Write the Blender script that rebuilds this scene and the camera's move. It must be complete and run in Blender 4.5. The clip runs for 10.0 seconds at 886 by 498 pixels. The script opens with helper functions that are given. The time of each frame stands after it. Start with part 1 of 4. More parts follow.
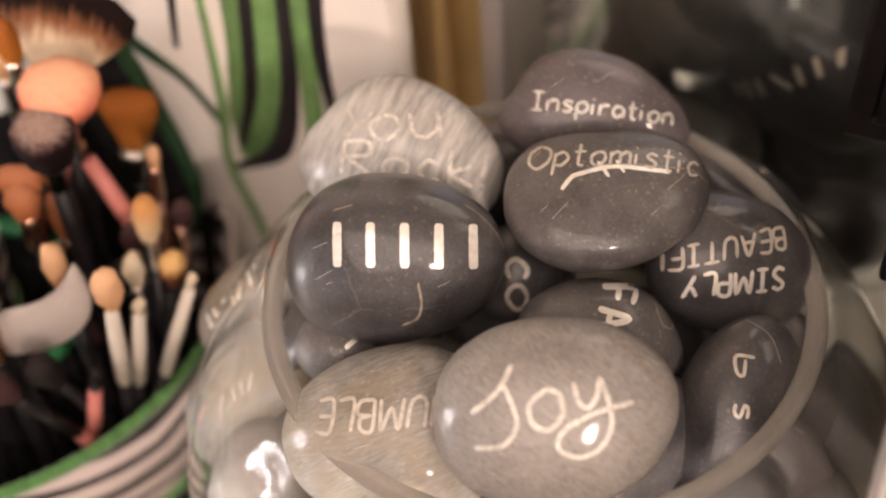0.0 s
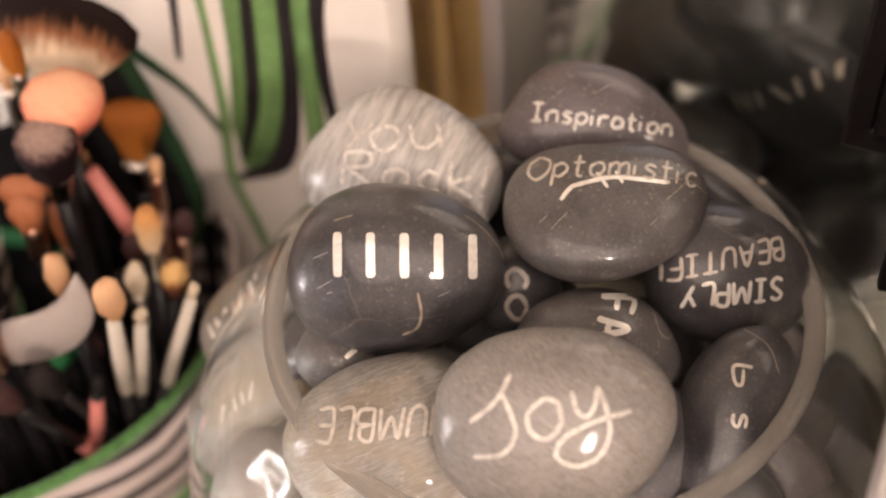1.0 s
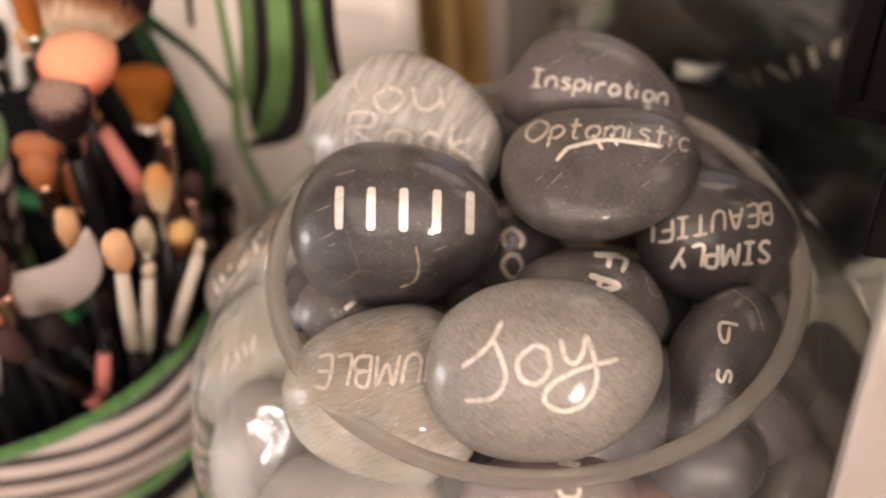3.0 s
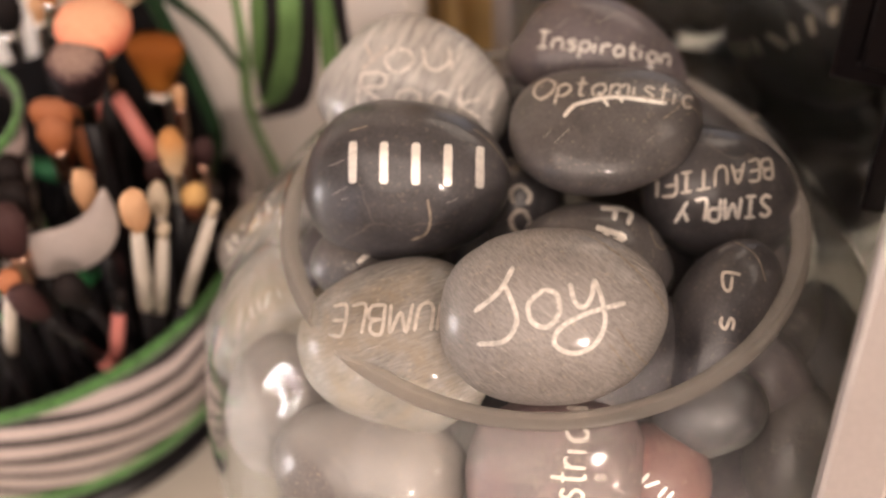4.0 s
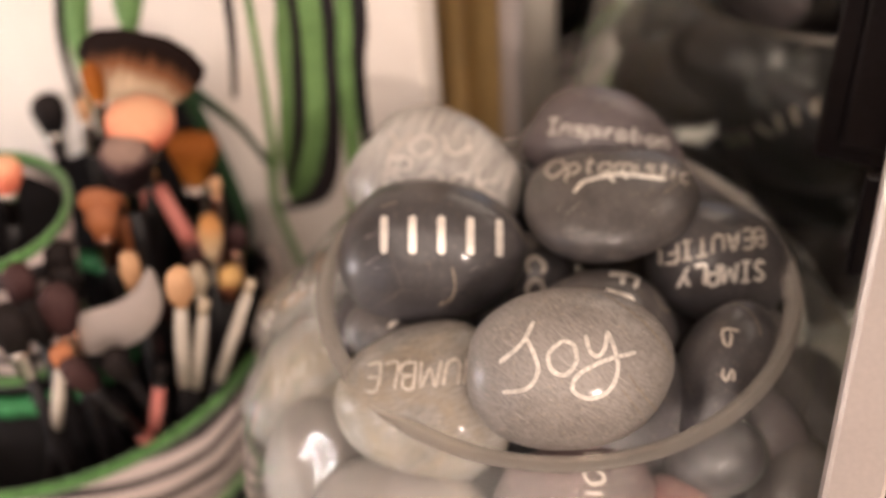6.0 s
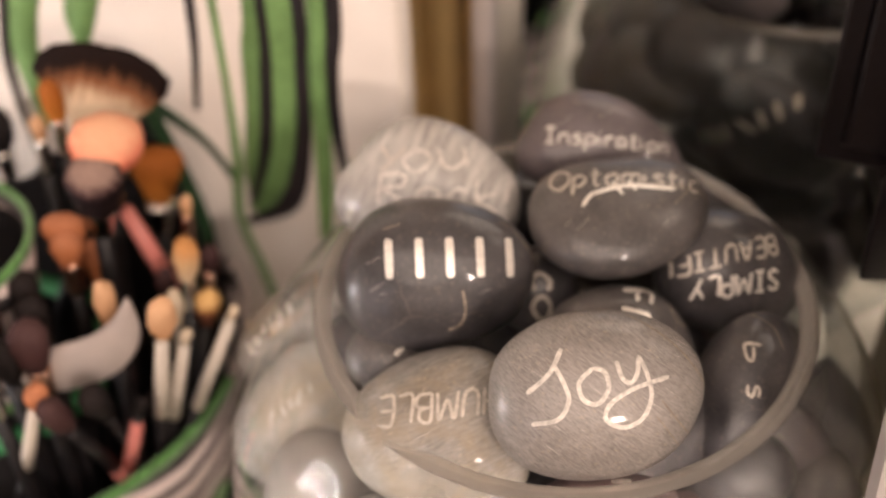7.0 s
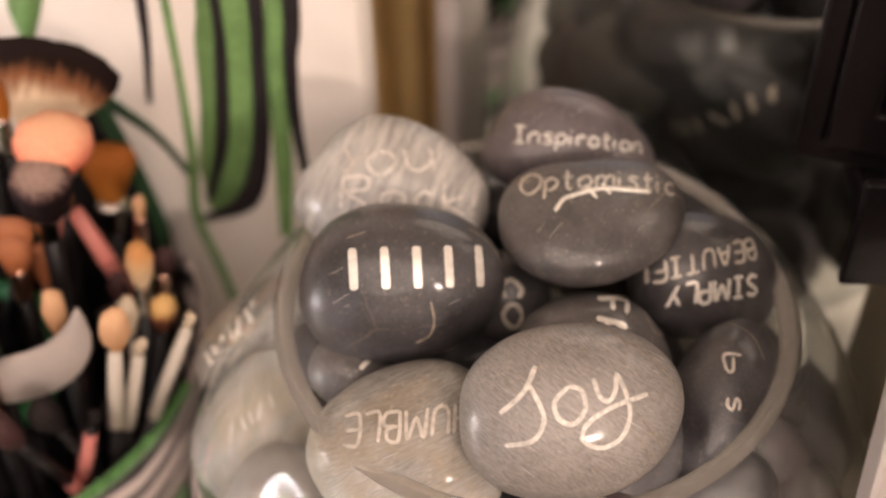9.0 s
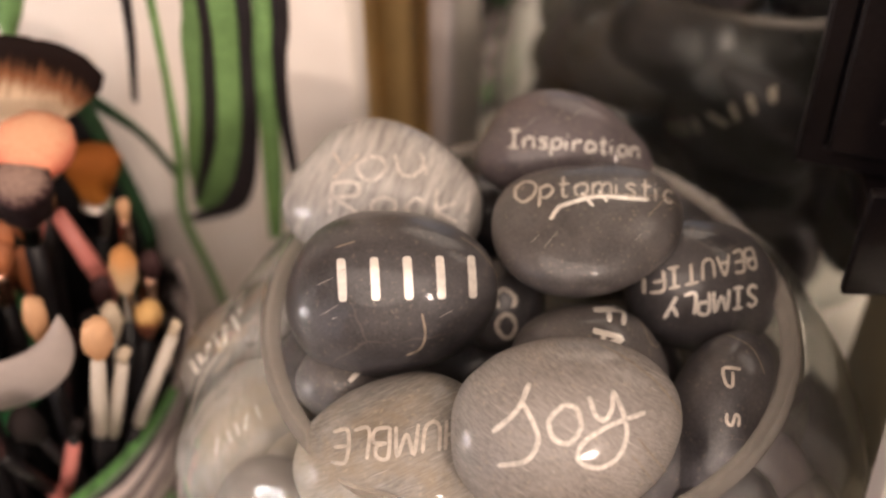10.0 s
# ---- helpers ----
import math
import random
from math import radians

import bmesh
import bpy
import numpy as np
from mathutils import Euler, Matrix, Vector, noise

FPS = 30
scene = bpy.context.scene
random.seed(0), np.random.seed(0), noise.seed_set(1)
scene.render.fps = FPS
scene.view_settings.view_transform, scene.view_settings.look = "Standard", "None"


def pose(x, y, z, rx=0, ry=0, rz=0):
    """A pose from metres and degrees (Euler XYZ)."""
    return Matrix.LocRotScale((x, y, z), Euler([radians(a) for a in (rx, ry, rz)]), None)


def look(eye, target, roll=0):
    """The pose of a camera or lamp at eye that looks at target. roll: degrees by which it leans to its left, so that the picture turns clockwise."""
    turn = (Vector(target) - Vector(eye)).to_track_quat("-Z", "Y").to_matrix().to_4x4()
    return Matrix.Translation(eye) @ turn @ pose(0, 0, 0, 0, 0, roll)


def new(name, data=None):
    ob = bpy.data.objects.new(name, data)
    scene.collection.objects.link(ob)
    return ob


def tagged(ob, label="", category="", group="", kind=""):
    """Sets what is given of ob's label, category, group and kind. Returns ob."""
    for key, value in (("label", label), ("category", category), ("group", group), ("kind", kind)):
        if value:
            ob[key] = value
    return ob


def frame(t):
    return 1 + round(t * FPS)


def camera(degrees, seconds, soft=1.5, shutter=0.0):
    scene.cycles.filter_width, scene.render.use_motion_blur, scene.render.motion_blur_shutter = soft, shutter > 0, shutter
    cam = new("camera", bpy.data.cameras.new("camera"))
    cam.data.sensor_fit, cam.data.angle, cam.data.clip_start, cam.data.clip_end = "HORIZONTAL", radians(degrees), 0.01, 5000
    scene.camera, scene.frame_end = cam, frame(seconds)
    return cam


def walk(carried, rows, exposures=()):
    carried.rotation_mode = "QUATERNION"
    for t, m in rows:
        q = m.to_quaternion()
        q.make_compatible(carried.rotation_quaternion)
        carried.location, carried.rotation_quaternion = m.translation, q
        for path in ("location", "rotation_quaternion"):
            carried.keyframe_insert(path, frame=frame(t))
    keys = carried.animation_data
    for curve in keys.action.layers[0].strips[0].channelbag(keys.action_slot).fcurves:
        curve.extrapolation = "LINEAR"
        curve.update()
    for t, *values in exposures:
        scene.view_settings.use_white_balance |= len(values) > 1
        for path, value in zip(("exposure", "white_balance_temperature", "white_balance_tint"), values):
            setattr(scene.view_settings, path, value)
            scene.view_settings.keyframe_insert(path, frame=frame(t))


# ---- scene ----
cam = camera(38.0, 10.0, soft=2.2)
cam.data.dof.use_dof = True
cam.data.dof.focus_distance = 0.335
cam.data.dof.aperture_fstop = 5.6
PATH = [
    (0, -0.01560, -0.23132, 0.46075, 41.834, 3.316, -1.084),
    (0.5, -0.01500, -0.23291, 0.46163, 42.253, 3.396, -1.051),
    (1, -0.01441, -0.23310, 0.46189, 42.376, 3.427, -0.937),
    (1.5, -0.01409, -0.23369, 0.46212, 42.798, 3.060, -0.647),
    (2, -0.01497, -0.23644, 0.46301, 42.938, 2.526, -0.431),
    (2.5, -0.01467, -0.24143, 0.46403, 43.425, 2.211, 0.231),
    (2.7, -0.01124, -0.24468, 0.46226, 42.791, 2.528, 0.109),
    (3.8, -0.01429, -0.26259, 0.46141, 42.270, 2.969, 0.768),
    (4, -0.01616, -0.26589, 0.46097, 42.400, 2.703, 0.060),
    (4.5, -0.01944, -0.27745, 0.46148, 43.078, 2.855, -0.173),
    (5, -0.01158, -0.29760, 0.46332, 45.701, 2.689, 1.266),
    (5.5, -0.00625, -0.31231, 0.46558, 47.167, 1.812, 0.960),
    (6, -0.02460, -0.30276, 0.47441, 47.879, 3.048, -0.648),
    (6.2, -0.03490, -0.29894, 0.47717, 48.022, 2.905, -2.039),
    (7.5, -0.05763, -0.26490, 0.46983, 45.331, 1.021, -6.292),
    (8, -0.05690, -0.25962, 0.46864, 44.815, 0.561, -6.908),
    (8.5, -0.05562, -0.26037, 0.46922, 45.131, 0.655, -6.875),
    (9, -0.05621, -0.25729, 0.46942, 45.188, 0.655, -7.051),
    (9.5, -0.05514, -0.25065, 0.46815, 44.947, 0.638, -7.069),
    (10, -0.05397, -0.24476, 0.46703, 44.451, 0.353, -7.103),
]
walk(cam, [(t, pose(x, y, z, rx, ry, rz)) for t, x, y, z, rx, ry, rz in PATH],
     [(0.0, 0.53, 6110, 17), (2.7, 0.53, 6110, 17), (5.0, 0.40, 6150, 17), (7.5, 0.42, 6150, 17), (10.0, 0.42, 6150, 17)])

# ---- world and lamps ----
world = bpy.data.worlds.new("room_air")
scene.world = world
world.use_nodes = True
world.node_tree.nodes["Background"].inputs[0].default_value = (1.0, 0.86, 0.72, 1)
world.node_tree.nodes["Background"].inputs[1].default_value = 0.02


def area_lamp(name, eye, target, size, watts, colour):
    data = bpy.data.lights.new(name, "AREA")
    data.shape, data.size, data.energy, data.color = "DISK", size, watts, colour
    ob = new(name, data)
    ob.matrix_world = look(eye, target)
    return ob


# added overhead fill, spread wide to keep its disc out of the glass
area_lamp("overhead_fill_light", (-0.25, -0.95, 1.66), (0, 0, 0.15), 2.2, 34, (1.0, 0.80, 0.62))
area_lamp("wall_lamp_light", (0.42, -1.45, 0.90), (0, 0, 0.2), 0.11, 9.0, (1.0, 0.80, 0.62))
area_lamp("side_lamp_light", (1.10, -0.62, 0.78), (0, 0, 0.2), 0.13, 6.5, (1.0, 0.78, 0.58))
window = area_lamp("window_light", (-1.70, -1.15, 0.45), (-0.05, -0.05, 0.18), 1.3, 3.2, (0.80, 0.88, 1.0))
window.data.shape, window.data.size_y = "RECTANGLE", 1.3


# ---- materials ----
def material(name):
    m = bpy.data.materials.new(name)
    m.use_nodes = True
    n = m.node_tree.nodes
    return m, m.node_tree, n["Principled BSDF"]


def link(tree, a, b):
    tree.links.new(a, b)


def node(tree, kind, **inputs):
    n = tree.nodes.new(kind)
    for k, v in inputs.items():
        n.inputs[k.replace("_", " ")].default_value = v
    return n


def ramp(tree, fac, stops):
    r = tree.nodes.new("ShaderNodeValToRGB")
    e = r.color_ramp.elements
    while len(e) < len(stops):
        e.new(0.5)
    for el, (p, c) in zip(e, stops):
        el.position, el.color = p, (*c, 1)
    link(tree, fac, r.inputs[0])
    return r.outputs[0]


def surface(name, base, rough=0.5, metal=0.0, vary=0.12, scale=60.0, bump=0.0, coat=0.0, fine=600.0, sheen=0.0):
    """A painted, plastic, metal or cloth surface with mottling at two scales and a fine relief."""
    m, t, b = material(name)
    co = t.nodes.new("ShaderNodeTexCoord").outputs["Object"]
    n1 = node(t, "ShaderNodeTexNoise", Scale=scale, Detail=4.0)
    n2 = node(t, "ShaderNodeTexNoise", Scale=fine, Detail=3.0)
    link(t, co, n1.inputs["Vector"]), link(t, co, n2.inputs["Vector"])
    mix = node(t, "ShaderNodeMath")
    mix.operation = "ADD"
    link(t, n1.outputs[0], mix.inputs[0]), link(t, n2.outputs[0], mix.inputs[1])
    half = node(t, "ShaderNodeMath")
    half.operation, half.inputs[1].default_value = "MULTIPLY", 0.5
    link(t, mix.outputs[0], half.inputs[0])
    lo = [max(0, c * (1 - vary)) for c in base]
    hi = [min(1, c * (1 + vary)) for c in base]
    link(t, ramp(t, half.outputs[0], [(0.35, lo), (0.65, hi)]), b.inputs["Base Color"])
    b.inputs["Roughness"].default_value, b.inputs["Metallic"].default_value = rough, metal
    b.inputs["Coat Weight"].default_value = coat
    b.inputs["Sheen Weight"].default_value = sheen
    if bump:
        bn = node(t, "ShaderNodeBump", Strength=bump, Distance=0.0004)
        link(t, n2.outputs[0], bn.inputs["Height"]), link(t, bn.outputs[0], b.inputs["Normal"])
    return m


def stone_material(name, dark, light, streak=0.0, angle=0.0, vein=0.0, tint=None, rough=0.36, bands=330.0, speck_share=0.5):
    """A polished river pebble: clouded ground colour, mineral specks, fine parallel bedding and a few pale veins."""
    m, t, b = material(name)
    tex = t.nodes.new("ShaderNodeTexCoord").outputs["Object"]
    info = t.nodes.new("ShaderNodeObjectInfo")
    shift = node(t, "ShaderNodeVectorMath")
    shift.operation = "ADD"
    link(t, tex, shift.inputs[0]), link(t, info.outputs["Random"], shift.inputs[1])
    turn = t.nodes.new("ShaderNodeMapping")
    turn.vector_type = "TEXTURE"
    turn.inputs["Rotation"].default_value = (0.1, 0.15, radians(angle))
    turn.inputs["Scale"].default_value = (1, 0.14 if streak else 1, 1)
    link(t, shift.outputs[0], turn.inputs["Vector"])
    cloud = node(t, "ShaderNodeTexNoise", Scale=45.0, Detail=6.0, Roughness=0.62)
    grain = node(t, "ShaderNodeTexNoise", Scale=1100.0 if not streak else bands, Detail=4.0, Roughness=0.7)
    link(t, shift.outputs[0], cloud.inputs["Vector"]), link(t, turn.outputs[0], grain.inputs["Vector"])
    mixed = t.nodes.new("ShaderNodeMix")
    mixed.inputs[0].default_value = 0.35 + streak
    link(t, cloud.outputs[0], mixed.inputs[2]), link(t, grain.outputs[0], mixed.inputs[3])
    colour = ramp(t, mixed.outputs[0], [(0.35, dark), (0.65, light)])
    if tint:
        big = node(t, "ShaderNodeTexNoise", Scale=32.0, Detail=5.0, Roughness=0.7, Distortion=0.6)
        link(t, shift.outputs[0], big.inputs["Vector"])
        mk = ramp(t, big.outputs[0], [(0.46, (0, 0, 0)), (0.80, (1, 1, 1))])
        over = t.nodes.new("ShaderNodeMix")
        over.data_type = "RGBA"
        link(t, mk, over.inputs[0]), link(t, colour, over.inputs[6])
        over.inputs[7].default_value = (*tint, 1)
        colour = over.outputs[2]
    if vein:
        w = node(t, "ShaderNodeTexVoronoi", Scale=26.0)
        w.feature = "DISTANCE_TO_EDGE"
        wob = node(t, "ShaderNodeTexNoise", Scale=70.0, Detail=2.0)
        warp = node(t, "ShaderNodeVectorMath")
        warp.operation = "MULTIPLY_ADD"
        link(t, shift.outputs[0], wob.inputs["Vector"])
        link(t, wob.outputs[1], warp.inputs[0])
        warp.inputs[1].default_value = (0.008, 0.008, 0.008)
        link(t, shift.outputs[0], warp.inputs[2]), link(t, warp.outputs[0], w.inputs["Vector"])
        line = ramp(t, w.outputs["Distance"], [(0.0, (vein, vein, vein)), (0.011, (0, 0, 0))])
        patch = node(t, "ShaderNodeTexNoise", Scale=40.0)
        link(t, shift.outputs[0], patch.inputs["Vector"])
        gate = ramp(t, patch.outputs[0], [(0.5, (0, 0, 0)), (0.62, (1, 1, 1))])
        mul = node(t, "ShaderNodeMath")
        mul.operation = "MULTIPLY"
        link(t, line, mul.inputs[0]), link(t, gate, mul.inputs[1])
        over = t.nodes.new("ShaderNodeMix")
        over.data_type = "RGBA"
        link(t, mul.outputs[0], over.inputs[0]), link(t, colour, over.inputs[6])
        over.inputs[7].default_value = (0.30, 0.26, 0.21, 1)
        colour = over.outputs[2]
    # scattered mineral grains, about one in four cells
    speck = node(t, "ShaderNodeTexVoronoi", Scale=640.0)
    fray = node(t, "ShaderNodeTexNoise", Scale=900.0, Detail=3.0)
    blur = node(t, "ShaderNodeVectorMath")
    blur.operation, blur.inputs[1].default_value = "MULTIPLY_ADD", (0.0022, 0.0022, 0.0022)
    link(t, shift.outputs[0], fray.inputs["Vector"]), link(t, fray.outputs[1], blur.inputs[0])
    link(t, shift.outputs[0], blur.inputs[2]), link(t, blur.outputs[0], speck.inputs["Vector"])
    grains = ramp(t, speck.outputs["Distance"], [(0.05, (speck_share * 0.8,) * 3), (0.45, (0, 0, 0))])
    pick = ramp(t, speck.outputs["Color"], [(0.50, (0, 0, 0)), (0.85, (1, 1, 1))])
    few = node(t, "ShaderNodeMath")
    few.operation = "MULTIPLY"
    link(t, grains, few.inputs[0]), link(t, pick, few.inputs[1])
    dots = few.outputs[0]
    over = t.nodes.new("ShaderNodeMix")
    over.data_type = "RGBA"
    link(t, dots, over.inputs[0]), link(t, colour, over.inputs[6])
    over.inputs[7].default_value = (0.48, 0.40, 0.29, 1)
    link(t, over.outputs[2], b.inputs["Base Color"])
    link(t, ramp(t, cloud.outputs[0], [(0.3, (rough,) * 3), (0.7, (rough + .16,) * 3)]), b.inputs["Roughness"])
    b.inputs["Coat Weight"].default_value, b.inputs["Coat Roughness"].default_value = 0.40, 0.10
    bn = node(t, "ShaderNodeBump", Strength=0.3, Distance=0.0003)
    link(t, grain.outputs[0], bn.inputs["Height"])
    pits = node(t, "ShaderNodeTexNoise", Scale=420.0, Detail=5.0, Roughness=0.7)
    link(t, shift.outputs[0], pits.inputs["Vector"])
    bn2 = node(t, "ShaderNodeBump", Strength=0.35, Distance=0.0005)
    link(t, pits.outputs[0], bn2.inputs["Height"]), link(t, bn.outputs[0], bn2.inputs["Normal"]), link(t, bn2.outputs[0], b.inputs["Normal"])
    glint = node(t, "ShaderNodeBump", Strength=0.035, Distance=0.0004)
    link(t, pits.outputs[0], glint.inputs["Height"]), link(t, glint.outputs[0], b.inputs["Coat Normal"])
    return m


STONE = {
    "black": stone_material("black_pebble", (0.019, 0.018, 0.020), (0.078, 0.073, 0.077), vein=0.18, speck_share=0.22, rough=0.34),
    "slate": stone_material("slate_pebble", (0.036, 0.033, 0.034), (0.125, 0.114, 0.110), speck_share=0.42, rough=0.36),
    "plum": stone_material("plum_pebble", (0.050, 0.042, 0.046), (0.13, 0.108, 0.114), rough=0.42),
    "grey": stone_material("grey_pebble", (0.12, 0.111, 0.104), (0.33, 0.304, 0.284), streak=0.34, angle=-38, bands=400.0, rough=0.40),
    "banded": stone_material("banded_pebble", (0.22, 0.212, 0.20), (0.54, 0.515, 0.48), streak=0.42, angle=86, bands=70.0, rough=0.40),
    "ochre": stone_material("ochre_pebble", (0.085, 0.080, 0.073), (0.36, 0.34, 0.31), streak=0.12, angle=20, bands=260.0, tint=(0.25, 0.19, 0.11), rough=0.42),
    "pale": stone_material("pale_pebble", (0.12, 0.108, 0.10), (0.22, 0.198, 0.18), vein=0.15, rough=0.42),
    "rose": stone_material("rose_pebble", (0.060, 0.048, 0.046), (0.14, 0.104, 0.098), tint=(0.23, 0.145, 0.14), rough=0.42),
    "red": stone_material("red_pebble", (0.11, 0.055, 0.05), (0.22, 0.12, 0.105), tint=(0.25, 0.06, 0.055), rough=0.45),
}
INK = surface("silver_paint_pen", (0.80, 0.76, 0.70), 0.30, 0.35, 0.10, 300, 0.3)
INK_PALE = surface("pale_paint_pen", (0.56, 0.525, 0.48), 0.42, 0.08, 0.34, 700, 0.5)
INK_FADED = surface("worn_paint_pen", (0.50, 0.45, 0.39), 0.42, 0.15, 0.25, 500, 0.3)

glass_m, gt, gb = material("clear_glass")
gb.inputs["Base Color"].default_value = (0.965, 0.975, 0.965, 1)
gb.inputs["Transmission Weight"].default_value = 0.985
gb.inputs["Roughness"].default_value, gb.inputs["IOR"].default_value = 0.0, 1.24
lip_m, lt, lb = material("ground_glass_lip")
lb.inputs["Base Color"].default_value = (0.60, 0.56, 0.51, 1)
lb.inputs["Transmission Weight"].default_value, lb.inputs["Roughness"].default_value, lb.inputs["IOR"].default_value = 0.80, 0.18, 1.3

mirror_m, mt, mb = material("mirror_silver")
mb.inputs["Base Color"].default_value = (0.80, 0.82, 0.80, 1)
mb.inputs["Metallic"].default_value, mb.inputs["Roughness"].default_value = 1.0, 0.015

TABLE = surface("pale_laminate", (0.46, 0.43, 0.37), 0.32, 0, 0.06, 14, 0.08)
WALL = surface("wall_paint", (0.55, 0.47, 0.38), 0.75, 0, 0.06, 6, 0.2)
CEIL = surface("ceiling_paint", (0.75, 0.72, 0.68), 0.85, 0, 0.04, 6)
FLOORM = surface("wood_floor", (0.22, 0.14, 0.08), 0.45, 0, 0.3, 12)
GOLD = surface("dull_gold_leaf", (0.74, 0.55, 0.25), 0.6, 0.0, 0.22, 30, 0.3)
CANVAS = surface("white_canvas", (0.80, 0.74, 0.68), 0.8, 0, 0.05, 40, 0.5, fine=1400)
LEAF = surface("leaf_green_paint", (0.165, 0.30, 0.105), 0.6, 0, 0.25, 70, 0.4)
DARKLEAF = surface("dark_green_paint", (0.018, 0.048, 0.020), 0.6, 0, 0.3, 70, 0.4)
OUTLINE = surface("black_paint", (0.022, 0.018, 0.020), 0.55, 0, 0.3, 90, 0.3)
BLACK = surface("black_lacquer", (0.016, 0.014, 0.016), 0.28, 0, 0.3, 60, 0.1, coat=0.3)
EBONY = surface("ebony_moulding", (0.009, 0.007, 0.008), 0.32, 0, 0.35, 50, 0.2, coat=0.15)
SILVER = surface("silver_enamel", (0.60, 0.55, 0.53), 0.30, 0.35, 0.06, 25, 0.1)
CREAM = surface("cream_bevel", (0.80, 0.70, 0.58), 0.4, 0, 0.05, 30)
BURGUNDY = surface("burgundy_print", (0.075, 0.030, 0.032), 0.25, 0, 0.25, 18, coat=0.4)
ORANGE = surface("terracotta_print", (0.52, 0.20, 0.12), 0.3, 0, 0.2, 20, coat=0.4)
acrylic_m, at_, ab = material("clear_acrylic")
ab.inputs["Base Color"].default_value = (0.90, 0.93, 0.90, 1)
ab.inputs["Transmission Weight"].default_value, ab.inputs["Roughness"].default_value, ab.inputs["IOR"].default_value = 0.96, 0.02, 1.2
# olive of the table in dim light, put into the box's colour
DIM_OLIVE = surface("dim_table_olive", (0.22, 0.192, 0.125), 0.38, 0, 0.06, 15)
CHROME = surface("chrome_ferrule", (0.66, 0.62, 0.58), 0.16, 1.0, 0.12, 80)
COPPER = surface("rose_gold_ferrule", (0.55, 0.33, 0.24), 0.25, 1.0, 0.12, 80)
HANDLE_BLACK = surface("black_handle", (0.008, 0.007, 0.008), 0.36, 0, 0.2, 80)
HANDLE_WHITE = surface("ivory_handle", (0.56, 0.51, 0.44), 0.35, 0, 0.08, 60)
HANDLE_PINK = surface("coral_handle", (0.58, 0.20, 0.17), 0.4, 0, 0.12, 60)
HANDLE_WOOD = surface("brown_handle", (0.16, 0.07, 0.045), 0.4, 0, 0.25, 60)
TRIM = surface("green_felt_trim", (0.07, 0.20, 0.045), 0.85, 0, 0.45, 260, 0.8, sheen=0.4)
GREENCARD = surface("green_card", (0.03, 0.22, 0.07), 0.6, 0, 0.2, 60)
SILICONE = surface("frosted_silicone", (0.54, 0.48, 0.45), 0.45, 0, 0.08, 120, 0.2)
SILICONE.node_tree.nodes["Principled BSDF"].inputs["Transmission Weight"].default_value = 0.25


def bristle_material(name, low, mid, high, fine=900.0, at=(0.12, 0.5, 0.88), spread=0.0, uneven=0.35):
    """Hair that changes colour along its length (object z from 0 at the ferrule to 1 cm per unit ramp)."""
    m, t, b = material(name)
    tex = t.nodes.new("ShaderNodeTexCoord").outputs["Generated"]
    sep = t.nodes.new("ShaderNodeSeparateXYZ")
    link(t, tex, sep.inputs[0])
    ob = t.nodes.new("ShaderNodeTexCoord").outputs["Object"]
    stretch = t.nodes.new("ShaderNodeMapping")
    stretch.inputs["Scale"].default_value = (1, 1, 0.06)
    link(t, ob, stretch.inputs["Vector"])
    hair = node(t, "ShaderNodeTexNoise", Scale=fine, Detail=3.0)
    link(t, stretch.outputs[0], hair.inputs["Vector"])
    add = node(t, "ShaderNodeMath")
    add.operation = "MULTIPLY_ADD"
    add.inputs[1].default_value = uneven
    off = node(t, "ShaderNodeMath")
    off.operation, off.inputs[1].default_value = "SUBTRACT", uneven / 2
    reach = sep.outputs[2]
    if spread:
        cen = node(t, "ShaderNodeVectorMath")
        cen.operation, cen.inputs[1].default_value = "SUBTRACT", (0.5, 0.5, 0.0)
        wide = node(t, "ShaderNodeVectorMath")
        wide.operation, wide.inputs[1].default_value = "MULTIPLY", (spread, 0.0, 1.0)
        far = node(t, "ShaderNodeVectorMath")
        far.operation = "LENGTH"
        link(t, tex, cen.inputs[0]), link(t, cen.outputs[0], wide.inputs[0]), link(t, wide.outputs[0], far.inputs[0])
        reach = far.outputs["Value"]
    link(t, reach, off.inputs[0])
    link(t, hair.outputs[0], add.inputs[0]), link(t, off.outputs[0], add.inputs[2])
    link(t, ramp(t, add.outputs[0], [(at[0], low), (at[1], mid), (at[2], high)]), b.inputs["Base Color"])
    b.inputs["Roughness"].default_value = 0.75
    b.inputs["Specular IOR Level"].default_value = 0.12
    bn = node(t, "ShaderNodeBump", Strength=0.7, Distance=0.0006)
    link(t, hair.outputs[0], bn.inputs["Height"]), link(t, bn.outputs[0], b.inputs["Normal"])
    return m


